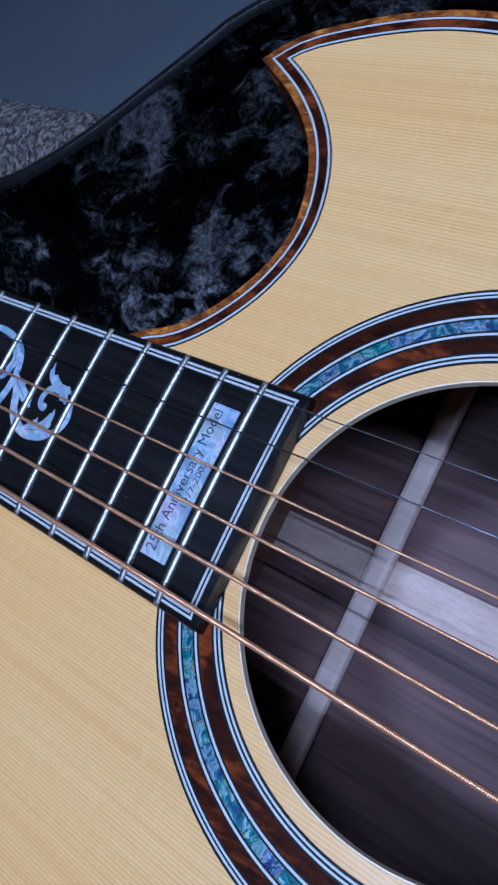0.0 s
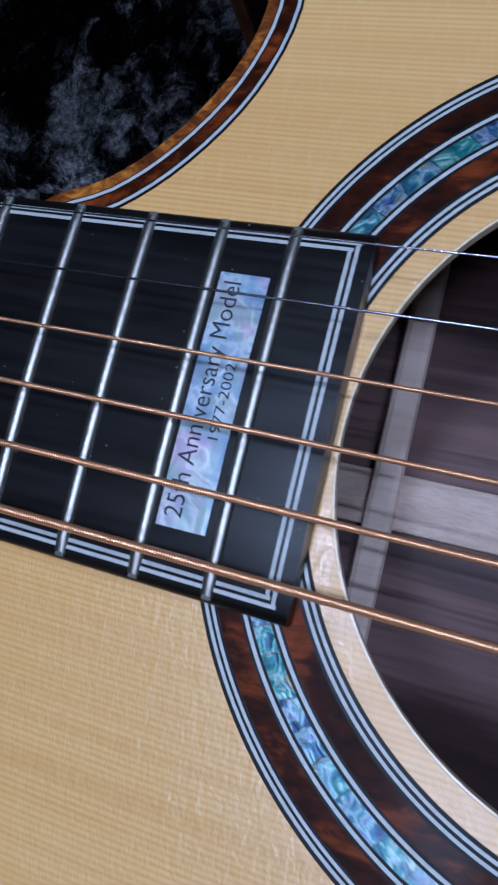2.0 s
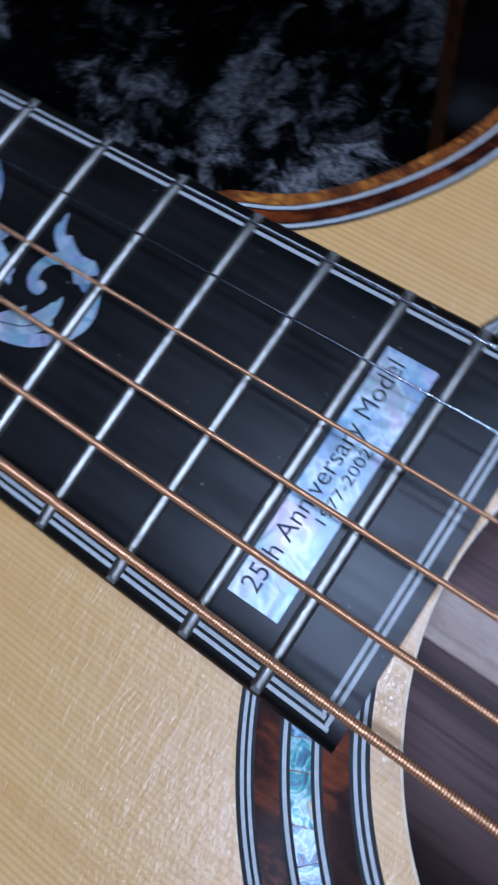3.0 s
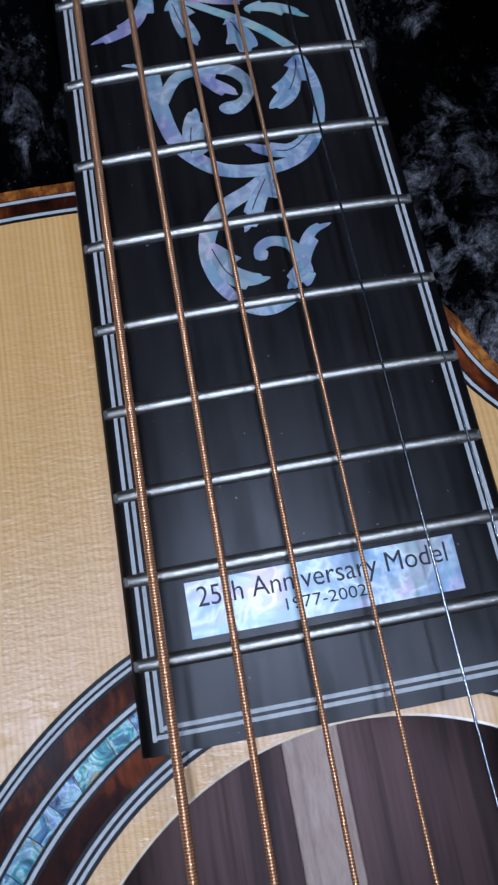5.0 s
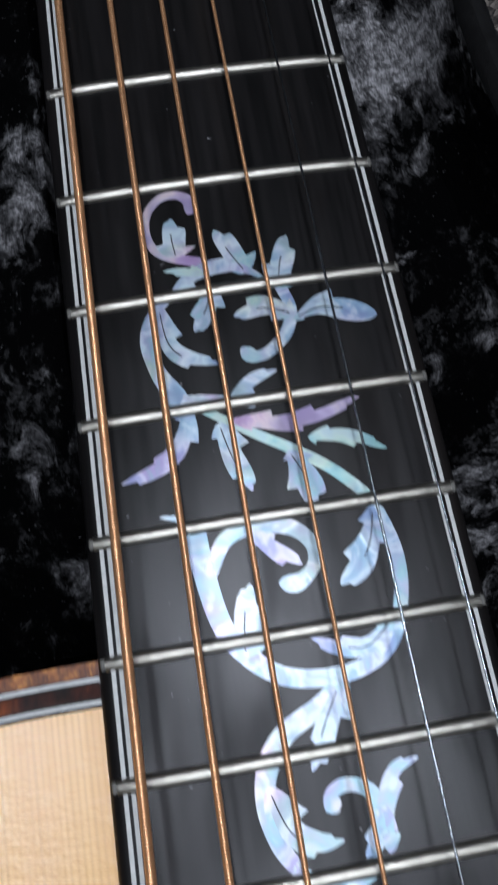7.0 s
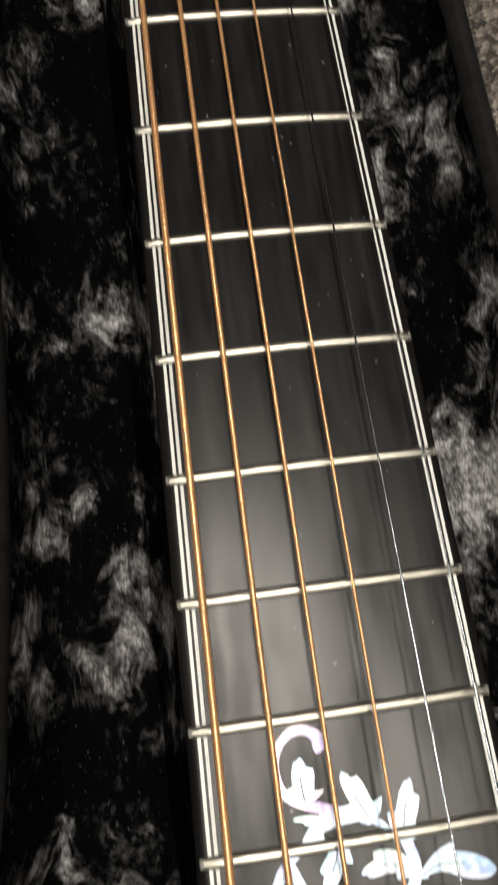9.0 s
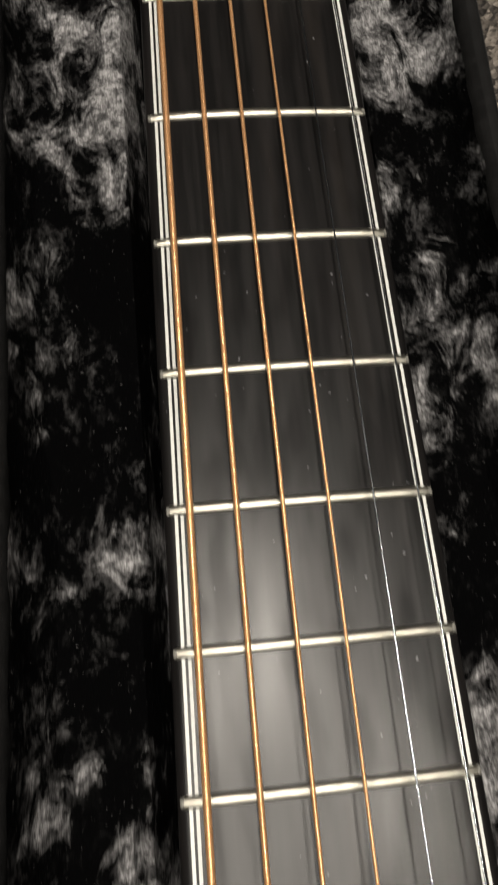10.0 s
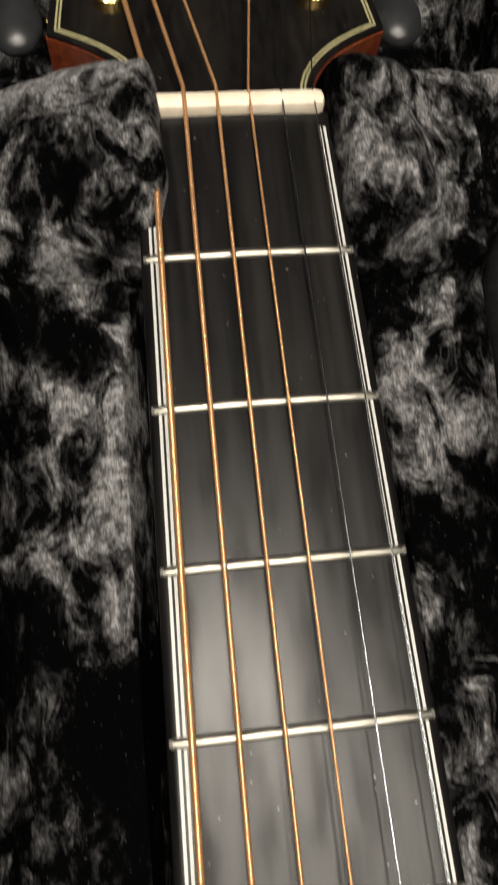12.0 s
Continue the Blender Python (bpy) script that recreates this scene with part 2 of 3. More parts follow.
SNAKE = make_wood("snakewood", (0.004, 0.0016, 0.001), (0.038, 0.0075, 0.002), (0.27, 0.058, 0.01), (0, 0, 0.5), 0.45, 130, 0.4, 0.05)
bsdf(SNAKE).inputs["Specular IOR Level"].default_value = 0.06
bsdf(SNAKE).inputs["Coat Weight"].default_value = 0.02
HEADWOOD = make_wood("red_headstock_wood", (0.06, 0.012, 0.006), (0.2, 0.04, 0.015), (0.3, 0.08, 0.03), (0, 0, 1.5), 0.1, 120, 0.3, 0.5)
MAHOGANY = make_wood("mahogany", (0.1, 0.04, 0.02), (0.2, 0.09, 0.05), (0.3, 0.14, 0.08), (0, 0, 0), 0.06, 120, 0.4, 0.2)
BRACE = make_wood("spruce_brace", (0.58, 0.44, 0.35), (0.68, 0.53, 0.43), (0.77, 0.62, 0.52), (0, 0, 1.57), 0.05, 120, 0.7, 0.0)
STRIP = make_wood("back_strip", (0.46, 0.33, 0.26), (0.56, 0.42, 0.33), (0.64, 0.5, 0.4), (0, 0, 1.57), 0.3, 260, 0.7, 0.0)
WHITE = make_plain("maple_line", (0.46, 0.47, 0.45), (0.58, 0.59, 0.56), 900, 0.4)
OLIVE = make_plain("olive_line", (0.30, 0.28, 0.15), (0.4, 0.37, 0.21), 900, 0.4)
BLACK = make_plain("black_line", (0.005, 0.005, 0.005), (0.011, 0.010, 0.010), 700, 0.35)
bsdf(BLACK).inputs["Specular IOR Level"].default_value = 0.15
NICKEL = make_plain("nickel_silver", (0.36, 0.345, 0.295), (0.46, 0.445, 0.39), 300, 0.4, 0.1, 1.0)
TIP = make_plain("fret_end", (0.07, 0.068, 0.06), (0.16, 0.155, 0.135), 900, 0.5, 0.2)
STEEL = make_plain("plain_steel", (0.3, 0.32, 0.35), (0.4, 0.42, 0.45), 500, 0.25, 0.02, 1.0)
BONE = make_plain("bone", (0.7, 0.6, 0.46), (0.82, 0.73, 0.6), 220, 0.4)
GOLD = make_plain("gold_plate", (0.8, 0.55, 0.2), (0.9, 0.66, 0.3), 300, 0.2, 0.02, 1.0)
VINYL = make_plain("black_vinyl", (0.007, 0.007, 0.007), (0.012, 0.012, 0.012), 300, 0.27)
bsdf(VINYL).inputs["Specular IOR Level"].default_value = 0.3
BUTTON = make_plain("tuner_button_grey", (0.014, 0.015, 0.016), (0.026, 0.027, 0.029), 200, 0.3)
VELVET = make_velvet()
TWEED = make_tweed()
PLASTER = make_plain("wall_paint", (0.24, 0.25, 0.27), (0.29, 0.3, 0.31), 3, 0.8)
GREY = make_plain("grey_vinyl_floor", (0.09, 0.1, 0.11), (0.12, 0.13, 0.14), 2, 0.6)
OAK = make_wood("oak_floor", (0.14, 0.06, 0.025), (0.23, 0.11, 0.05), (0.3, 0.16, 0.08), (0, 0, 1.57), 0.06, 24, 0.4, 0.1)
PEARL_ROSE = make_pearl("rose_pearl", (0.44, 0.3, 0.52), [(0.3, (0.28, 0.18, 0.38)), (0.45, (0.42, 0.32, 0.52)), (0.55, (0.64, 0.52, 0.58)), (0.7, (0.46, 0.46, 0.6))], 0.2)
PEARL_TEAL = make_pearl("teal_pearl", (0.24, 0.46, 0.5), [(0.3, (0.12, 0.32, 0.4)), (0.45, (0.26, 0.5, 0.5)), (0.55, (0.5, 0.64, 0.56)), (0.7, (0.4, 0.54, 0.62))], 0.25)
PEARL = make_pearl("mother_of_pearl", (0.26, 0.36, 0.52), [(0.34, (0.13, 0.19, 0.38)), (0.43, (0.27, 0.37, 0.54)), (0.5, (0.7, 0.74, 0.78)), (0.56, (0.36, 0.36, 0.52)), (0.63, (0.26, 0.44, 0.48)), (0.74, (0.72, 0.68, 0.6))])
ABALONE = make_abalone()
INK = mat("engraving", (0.02, 0.022, 0.028), 0.6)


def make_wound():
    m = mat("bronze_winding", (0.72, 0.36, 0.18), 0.3, 0.72)
    w = node(m, "ShaderNodeTexWave", Scale=780.0)
    w.bands_direction = "Y"
    link(m, coords(m, (1, 1, 1)), w.inputs["Vector"])
    colour_in(m, ramp(m, w.outputs["Fac"], [(0.1, (0.52, 0.22, 0.09)), (0.5, (0.9, 0.45, 0.2)), (0.9, (1.0, 0.6, 0.32))]))
    bump(m, w.outputs["Fac"], 0.28, 0.0002)
    return m


BRONZE = make_wound()


# ---- building helpers ----
def part(name, bm, material, parent=None, label="", smooth=False):
    me = bpy.data.meshes.new(name)
    bmesh.ops.recalc_face_normals(bm, faces=bm.faces)
    bm.to_mesh(me)
    bm.free()
    if smooth:
        for p in me.polygons:
            p.use_smooth = True
        me.set_sharp_from_angle(angle=radians(40))
    me.materials.append(material)
    ob = new(name, me)
    if parent:
        ob.parent = parent
    return tagged(ob, label)


def thing(name, label, category, kind=""):
    return tagged(new(name), label, category, kind=kind)


def grid_mesh(rows, closed_rows=False, closed_cols=False, caps=False):
    """A sheet from rows of points; closed to a tube where asked."""
    bm = bmesh.new()
    vs = [[bm.verts.new(p) for p in r] for r in rows]
    n, k = len(vs), len(vs[0])
    for i in range(n if closed_rows else n - 1):
        for j in range(k if closed_cols else k - 1):
            q = (vs[i][j], vs[(i + 1) % n][j], vs[(i + 1) % n][(j + 1) % k], vs[i][(j + 1) % k])
            bm.faces.new(q)
    if caps:
        bm.faces.new(vs[0][::-1])
        bm.faces.new(vs[-1])
    return bm


def tube(points, radii, sides=10, squash=1.0):
    """A round bar along points."""
    rows = []
    pts = [Vector(p) for p in points]
    for i, p in enumerate(pts):
        d = (pts[min(i + 1, len(pts) - 1)] - pts[max(i - 1, 0)]).normalized()
        up = Vector((0, 0, 1)) if abs(d.z) < 0.9 else Vector((1, 0, 0))
        s = d.cross(up).normalized()
        u = s.cross(d)
        r = radii[i] if isinstance(radii, (list, tuple)) else radii
        rows.append([p + s * r * math.cos(a) + u * r * squash * math.sin(a) for a in (2 * math.pi * j / sides for j in range(sides))])
    return grid_mesh(rows, closed_cols=True, caps=True)


def box(x0, x1, y0, y1, z0, z1, bevel=0.0):
    bm = bmesh.new()
    bmesh.ops.create_cube(bm, size=1)
    for v in bm.verts:
        v.co = Vector(((x0 + x1) / 2 + v.co.x * (x1 - x0), (y0 + y1) / 2 + v.co.y * (y1 - y0), (z0 + z1) / 2 + v.co.z * (z1 - z0)))
    if bevel:
        bmesh.ops.bevel(bm, geom=bm.edges[:], offset=bevel, segments=2, affect="EDGES", profile=0.5)
    return bm


def spline(pts, step, closed=False):
    """Catmull-Rom through pts, about one point every step metres."""
    out, n = [], len(pts)
    pts = [Vector(p) for p in pts]
    for i in range(n if closed else n - 1):
        a, b, c, d = (pts[(i + k) % n] if closed else pts[min(max(i + k, 0), n - 1)] for k in (-1, 0, 1, 2))
        m = max(2, int((c - b).length / step))
        for j in range(m):
            t = j / m
            out.append(0.5 * (2 * b + (c - a) * t + (2 * a - 5 * b + 4 * c - d) * t * t + (3 * b - a - 3 * c + d) * t ** 3))
    if not closed:
        out.append(pts[-1])
    return out


def inset(loop, d):
    """A closed loop moved d to its left, with mitred corners."""
    n, out, corners = len(loop), [], []
    for i, p in enumerate(loop):
        a, b = (p - loop[i - 1]).normalized(), (loop[(i + 1) % n] - p).normalized()
        na, nb = Vector((-a.y, a.x)), Vector((-b.y, b.x))
        m = na + nb
        m = m / max(m.length_squared / 2, 0.3)
        out.append(p + m * d)
        turn = math.atan2(a.x * b.y - a.y * b.x, a.dot(b))
        if turn * d > 0 and abs(turn) > 0.9:
            corners.append((p, out[-1], abs(d) * math.tan(abs(turn) / 2) * 1.02))
    for p, c, reach in corners:
        for i, q in enumerate(loop):
            if (q - p).length < reach:
                out[i] = c.copy()
    return out


def band(loop, d0, d1, z0, z1):
    """A flat strip with thickness that runs round the loop between two insets."""
    a, b = inset(loop, d0), inset(loop, d1)
    rows = [[(p.x, p.y, z) for p in l] for l, z in ((a, z0), (a, z1), (b, z1), (b, z0))]
    return grid_mesh(rows, closed_cols=True)


def ring(cx, cy, r0, r1, z0, z1, n=220):
    loops = [[(cx + r * math.cos(t), cy + r * math.sin(t), z) for t in (2 * math.pi * i / n for i in range(n))] for r, z in ((r0, z0), (r0, z1), (r1, z1), (r1, z0))]
    return grid_mesh(loops, closed_cols=True)


# ---- the guitar: measures ----
SCALE = 0.645
TOP = -0.0046
BACK = -0.107
HOLE_Y, HOLE_R = -0.5048, 0.0501
RADIUS = 0.40
BOARD_END = -0.4532


def fret_y(k):
    return -SCALE * (1 - 2 ** (-k / 12))


def half(y):
    return 0.02184 - 0.01573 * y


def crown(x, y):
    return (half(y) ** 2 - x * x) / (2 * RADIUS)


guitar = thing("acoustic_guitar", "cutaway steel-string guitar with spruce top lying in its case", "guitar")

# body outline: bass shoulder, bass side, tail, treble side, point of the cutaway, cutaway
bass = [(-0.026, -0.3572), (-0.050, -0.3578), (-0.083, -0.3628), (-0.114, -0.379), (-0.134, -0.408), (-0.1405, -0.440), (-0.136, -0.482),
        (-0.123, -0.535), (-0.123, -0.575), (-0.148, -0.630), (-0.177, -0.690), (-0.187, -0.750), (-0.168, -0.812), (-0.105, -0.855), (0, -0.867)]
treble = [(-x, y) for x, y in bass[:4:-1]] + [(0.1322, -0.4026), (0.1213, -0.3881)]
cut = [(0.1213, -0.3881), (0.1107, -0.4039), (0.0989, -0.4156), (0.0857, -0.4227), (0.0711, -0.4253), (0.0571, -0.4218), (0.0448, -0.4138), (0.0362, -0.4044),
       (0.0319, -0.3950), (0.0275, -0.3890), (0.022, -0.383)]
outline = spline(bass, 0.004)[:-1] + spline(treble, 0.004)[:-1] + spline(cut, 0.003)
outline = [Vector((p[0], p[1])) for p in outline]


def soundboard_mesh():
    """The top plate with the sound hole cut through it."""
    edge = inset(outline, 0.0060)
    edge = [p for i, p in enumerate(edge) if (p - edge[i - 1]).length > 0.0003]
    bm = bmesh.new()
    n = 160
    circle = [Vector((HOLE_R * math.cos(2 * math.pi * i / n), HOLE_Y + HOLE_R * math.sin(2 * math.pi * i / n))) for i in range(n)]
    for z in (TOP, TOP - 0.0022):
        rings = []
        for loop in (edge, circle):
            vs = [bm.verts.new((p.x, p.y, z)) for p in loop]
            rings.append([bm.edges.new((vs[i], vs[(i + 1) % len(vs)])) for i in range(len(vs))])
        bmesh.ops.triangle_fill(bm, edges=rings[0] + rings[1], use_beauty=True)
    bmesh.ops.bridge_loops(bm, edges=[e for e in bm.edges if e.is_boundary and (e.verts[0].co.xy - Vector((0, HOLE_Y))).length < HOLE_R + 0.001])
    return bm


soundboard = part("soundboard", soundboard_mesh(), SPRUCE, guitar, "fine-grained pale spruce top")
part("hole_edge", ring(0, HOLE_Y, HOLE_R - 0.0004, HOLE_R + 0.0004, TOP - 0.0024, TOP - 0.0002), HOLE_SPRUCE, soundboard)

# edge of the body
rows = [[(p.x, p.y, z) for p in outline] for z in (TOP - 0.0002, -0.030, -0.060, BACK - 0.004)]
part("side", grid_mesh(rows, closed_cols=True), SIDE, guitar, "dark rosewood side", True)
tip, along = Vector((0.1213, -0.3881)), (Vector((0.0118, -0.0145)).normalized(), Vector((-0.0110, -0.0162)).normalized())
wedge = [tip + Vector((0, 0.0007)), tip + along[0] * 0.0055 + Vector((0.0005, 0.0003)), tip + along[0] * 0.006, tip + Vector((0, -0.006)),
         tip + along[1] * 0.006, tip + along[1] * 0.0055 + Vector((-0.0005, 0.0003))]
part("horn_strip", grid_mesh([[(p.x, p.y, z) for p in wedge] for z in (BACK - 0.0043, TOP - 0.006)], closed_cols=True, caps=True), HORN, guitar, "brown wooden strip down the point of the cutaway")
part("back_binding", band(outline, -0.0005, 0.0016, BACK - 0.0042, BACK + 0.0040), KOA, guitar, "amber koa binding round the back")
binding = part("binding", band(outline, -0.0002, 0.0018, TOP - 0.006, TOP + 0.0001), KOA, guitar, "amber figured koa binding")
purfling = part("purfling", band(outline, 0.0029, 0.0049, TOP - 0.002, TOP + 0.0001), SNAKE, guitar, "reddish wood strip between pale lines")
for a, b, m in ((0.0018, 0.0020, BLACK), (0.0020, 0.0026, WHITE), (0.0026, 0.0029, BLACK), (0.0049, 0.0052, BLACK), (0.0052, 0.0058, WHITE), (0.0058, 0.0063, BLACK)):
    part("line", band(outline, a, b, TOP - 0.0015, TOP + 0.00012), m, purfling)

back = bmesh.new()
vs = [back.verts.new((p.x, p.y, BACK)) for p in outline]
es = [back.edges.new((vs[i], vs[(i + 1) % len(vs)])) for i in range(len(vs))]
bmesh.ops.triangle_fill(back, edges=es, use_beauty=True)
back = part("back", back, ROSE, guitar, "dark streaked rosewood back seen through the sound hole")
part("centre_strip", box(-0.0080, 0.0080, -0.84, -0.375, BACK + 0.0001, BACK + 0.0025, 0.0008), STRIP, back, "pale spruce strip along the back seam")
part("brace", box(-0.125, 0.125, -0.4578, -0.4493, BACK + 0.0005, BACK + 0.0062, 0.002), BRACE, back, "pale rounded spruce brace")
part("neck_block", box(-0.022, 0.022, -0.412, -0.362, BACK + 0.0008, TOP - 0.0035, 0.001), MAHOGANY, back, "mahogany neck block")
part("top_brace", box(-0.11, 0.11, -0.4400, -0.4300, TOP - 0.016, TOP - 0.0034, 0.001), BRACE, soundboard)

# rosette
rosette = part("rosette", ring(0, HOLE_Y, 0.0558, 0.0696, TOP - 0.001, TOP + 0.00005), SNAKE, guitar, "figured red-brown wood rosette with abalone")
line_no = [(0.07171, 0.07109, 0), (0.07109, 0.07057, 1), (0.07057, 0.07014, 0), (0.07014, 0.06966, 1), (0.06966, 0.06919, 0),
           (0.06595, 0.06547, 0), (0.06547, 0.06490, 1), (0.06490, 0.06442, 0), (0.06166, 0.06118, 0), (0.06118, 0.06061, 1), (0.06061, 0.06013, 0),
           (0.05670, 0.05613, 0), (0.05613, 0.05561, 1), (0.05561, 0.05508, 0), (0.05508, 0.05456, 1), (0.05456, 0.05394, 0)]
for r1, r0, white in line_no:
    part("line", ring(0, HOLE_Y, r0, r1, TOP - 0.001, TOP + 0.0001), WHITE if white else BLACK, rosette)
rng = random.Random(4)
angle = 0.0
while angle < 2 * math.pi - 0.02:
    step = rng.uniform(0.06, 0.12)
    end = min(angle + step, 2 * math.pi)
    rows = []
    last, turn = (turn, rng.uniform(-0.014, 0.014)) if angle > 0 else (0.0, rng.uniform(-0.014, 0.014))
    for f in (0, 0.25, 0.5, 0.75, 1):
        t, skew = angle + (end - angle - 0.0022) * f, last + (turn - last) * f
        rows.append([(r * math.cos(t + s), HOLE_Y + r * math.sin(t + s), z) for r, s, z in
                     ((0.06166, 0, TOP - 0.001), (0.06166, 0, TOP + 0.00008), (0.06442, skew, TOP + 0.00008), (0.06442, skew, TOP - 0.001))])
    part("abalone_piece", grid_mesh(rows, closed_cols=True, caps=True), ABALONE, rosette)
    angle = end

# ---- fretboard ----
def board_mesh(n=16):
    rows = []
    for y in [i * (BOARD_END - 0.0010) / 40 for i in range(41)]:
        w = half(y) + 0.0011
        v = w - 0.0017
        top = [(v * s, y, crown(v * s, y)) for s in [1 - 2 * i / n for i in range(n + 1)]]
        rows.append([(w, y, -0.0016), (w - 0.0002, y, -0.0009), (w - 0.0007, y, -0.0004)] + top + [(-w + 0.0007, y, -0.0004), (-w + 0.0002, y, -0.0009), (-w, y, -0.0016), (-w, y, TOP), (w, y, TOP)])
    return grid_mesh(rows, closed_cols=True, caps=True)


fretboard = part("fretboard", board_mesh(), EBONY, guitar, "black ebony fretboard with pearl inlay", True)


def along_edge(side, o0, o1, y0, y1, lift):
    rows = []
    for i in range(31):
        y = y0 + (y1 - y0) * i / 30
        xs = [side * (half(y) - o) for o in (o0, o1)]
        rows.append([(xs[0], y, crown(xs[0], y) - 0.0006), (xs[0], y, crown(xs[0], y) + lift), (xs[1], y, crown(xs[1], y) + lift), (xs[1], y, crown(xs[1], y) - 0.0006)])
    return grid_mesh(rows, closed_cols=True, caps=True)


def across_end(o0, o1, lift):
    rows = []
    for i in range(25):
        f = -1 + 2 * i / 24
        row = []
        for o, dz in ((o0, -0.0006), (o0, lift), (o1, lift), (o1, -0.0006)):
            y = BOARD_END + o
            x = f * (half(y) - o)
            row.append((x, y, crown(x, y) + dz))
        rows.append(row)
    return grid_mesh(rows, closed_cols=True, caps=True)


for o0, o1 in ((0.0009, 0.0015), (0.0020, 0.0026)):
    for side in (-1, 1):
        part("edge_line", along_edge(side, o0, o1, -0.004, BOARD_END + o0, 0.00006), WHITE, fretboard, "white inlaid line")
    part("edge_line", across_end(o0 + 0.0002, o1 + 0.0002, 0.00007), WHITE, fretboard, "white inlaid line")


def fret_mesh(k):
    y = fret_y(k)
    w = half(y) - 0.0001
    rows = []
    xs = [w * (-1 + 2 * i / 20) for i in range(21)]
    for i, x in enumerate(xs):
        f = 0.55 if i in (0, 20) else 1.0
        z = crown(x, y)
        rows.append([(x, y + 0.00112 * c * (0.8 + 0.2 * f), z - 0.0002 + 0.00098 * s * f) for c, s in ((math.cos(a), math.sin(a)) for a in (math.pi * j / 6 for j in range(7)))])
    return grid_mesh(rows, closed_cols=True, caps=True)


for k in range(1, 21):
    part("fret", fret_mesh(k), NICKEL, fretboard, "nickel-silver fret wire", True)
    y = fret_y(k)
    for side in (-1, 1):
        w = half(y)
        part("fret_end", box(min(side * (w - 0.0012), side * (w + 0.0006)), max(side * (w - 0.0012), side * (w + 0.0006)), y - 0.0008, y + 0.0008, -0.0014, 0.0002, 0.0003), TIP, fretboard)

# ---- strings, nut, headstock, neck ----
nut = part("nut", box(-0.0213, 0.0213, -0.0004, 0.0044, -0.004, 0.0036, 0.0018), BONE, guitar, "cream bone nut", True)
GAUGE = [0.00068, 0.00053, 0.00041, 0.00031, 0.00021, 0.00016]
post = [(-0.0268, 0.046), (-0.0272, 0.083), (-0.0272, 0.116), (0.0190, 0.128), (0.0240, 0.090), (0.0262, 0.046)]
for i in range(6):
    xn, xb = -0.0187 + 0.00745 * i, -0.0267 + 0.01082 * i
    zn, zb = 0.0030, 0.0087
    pts = [(xn + (xb - xn) * f, -SCALE * f, zn + (zb - zn) * f + GAUGE[i]) for f in [j / 24 for j in range(25)]]
    pts = [(post[i][0] * 0.92, post[i][1], -0.004), (xn, 0.0052, zn + GAUGE[i]), (xn, 0.0, zn + GAUGE[i])] + pts[1:] + [(xb, -SCALE - 0.012, -0.002)]
    part("string", tube(pts, GAUGE[i], 10), BRONZE if i < 4 else STEEL, guitar, "bronze-wound string" if i < 4 else "plain steel string", True)
bridge = part("bridge", box(-0.085, 0.085, -0.672, -0.634, TOP, 0.001, 0.003), EBONY, guitar, "ebony bridge")
part("saddle", box(-0.038, 0.038, -0.6465, -0.6435, 0.0, 0.0087, 0.0008), BONE, bridge)

rows = []
for i in range(33):
    y = 0.012 - i * 0.0115
    w, d = half(min(y, 0)) - 0.0003, 0.0175 + 0.005 * i / 32
    rows.append([(w * math.cos(a), y, -0.0064 - d * math.sin(a) ** 0.8) for a in (math.pi * j / 14 for j in range(15))])
part("neck", grid_mesh(rows, closed_cols=True, caps=True), MAHOGANY, guitar, "mahogany neck", True)

flank = [(-0.0208, 0.0045), (-0.0214, 0.012), (-0.0243, 0.0185), (-0.0300, 0.0250), (-0.0370, 0.0300), (-0.0435, 0.0335)]
crest = [(-0.0435, 0.0335), (-0.0415, 0.070), (-0.0370, 0.150), (-0.015, 0.172), (0, 0.176)]
half_head = [Vector(p) for p in spline([Vector(p) for p in flank], 0.0025)[:-1] + spline([Vector(p) for p in crest], 0.01)]
head_loop = [Vector((-p.x, p.y)) for p in half_head] + half_head[::-1][1:]


def slope(y):
    return -0.0035 - 0.20 * (y - 0.0045)


def head_plate(d, thick, lift):
    loop = inset(head_loop, d)
    bm = bmesh.new()
    top = [bm.verts.new((p.x, p.y, slope(p.y) + lift)) for p in loop]
    low = [bm.verts.new((p.x, p.y, slope(p.y) + lift - thick)) for p in loop]
    bm.faces.new(top)
    bm.faces.new(low[::-1])
    for i in range(len(loop)):
        bm.faces.new((top[i], low[i], low[(i + 1) % len(loop)], top[(i + 1) % len(loop)]))
    return bm


headstock = part("headstock", head_plate(0.0, 0.014, -0.0012), HEADWOOD, guitar, "reddish wood headstock edge")
part("veneer", head_plate(0.0003, 0.0012, 0.0), EBONY, headstock, "black ebony face veneer")
for o0, o1 in ((0.0021, 0.0026), (0.0030, 0.0035)):
    a, b = inset(head_loop, o0), inset(head_loop, o1)
    part("head_line", grid_mesh([[(p.x, p.y, slope(p.y) + z) for p in l] for l, z in ((a, -0.0003), (a, 0.0001), (b, 0.0001), (b, -0.0003))], closed_cols=True), OLIVE, headstock, "pale olive inlaid border line")
for x, y in post:
    part("tuner_post", tube([(x, y, slope(y) - 0.001), (x, y, slope(y) + 0.004), (x, y, slope(y) + 0.005), (x, y, slope(y) + 0.009)], [0.0048, 0.0046, 0.003, 0.003], 18), GOLD, headstock, "gold tuning post", True)

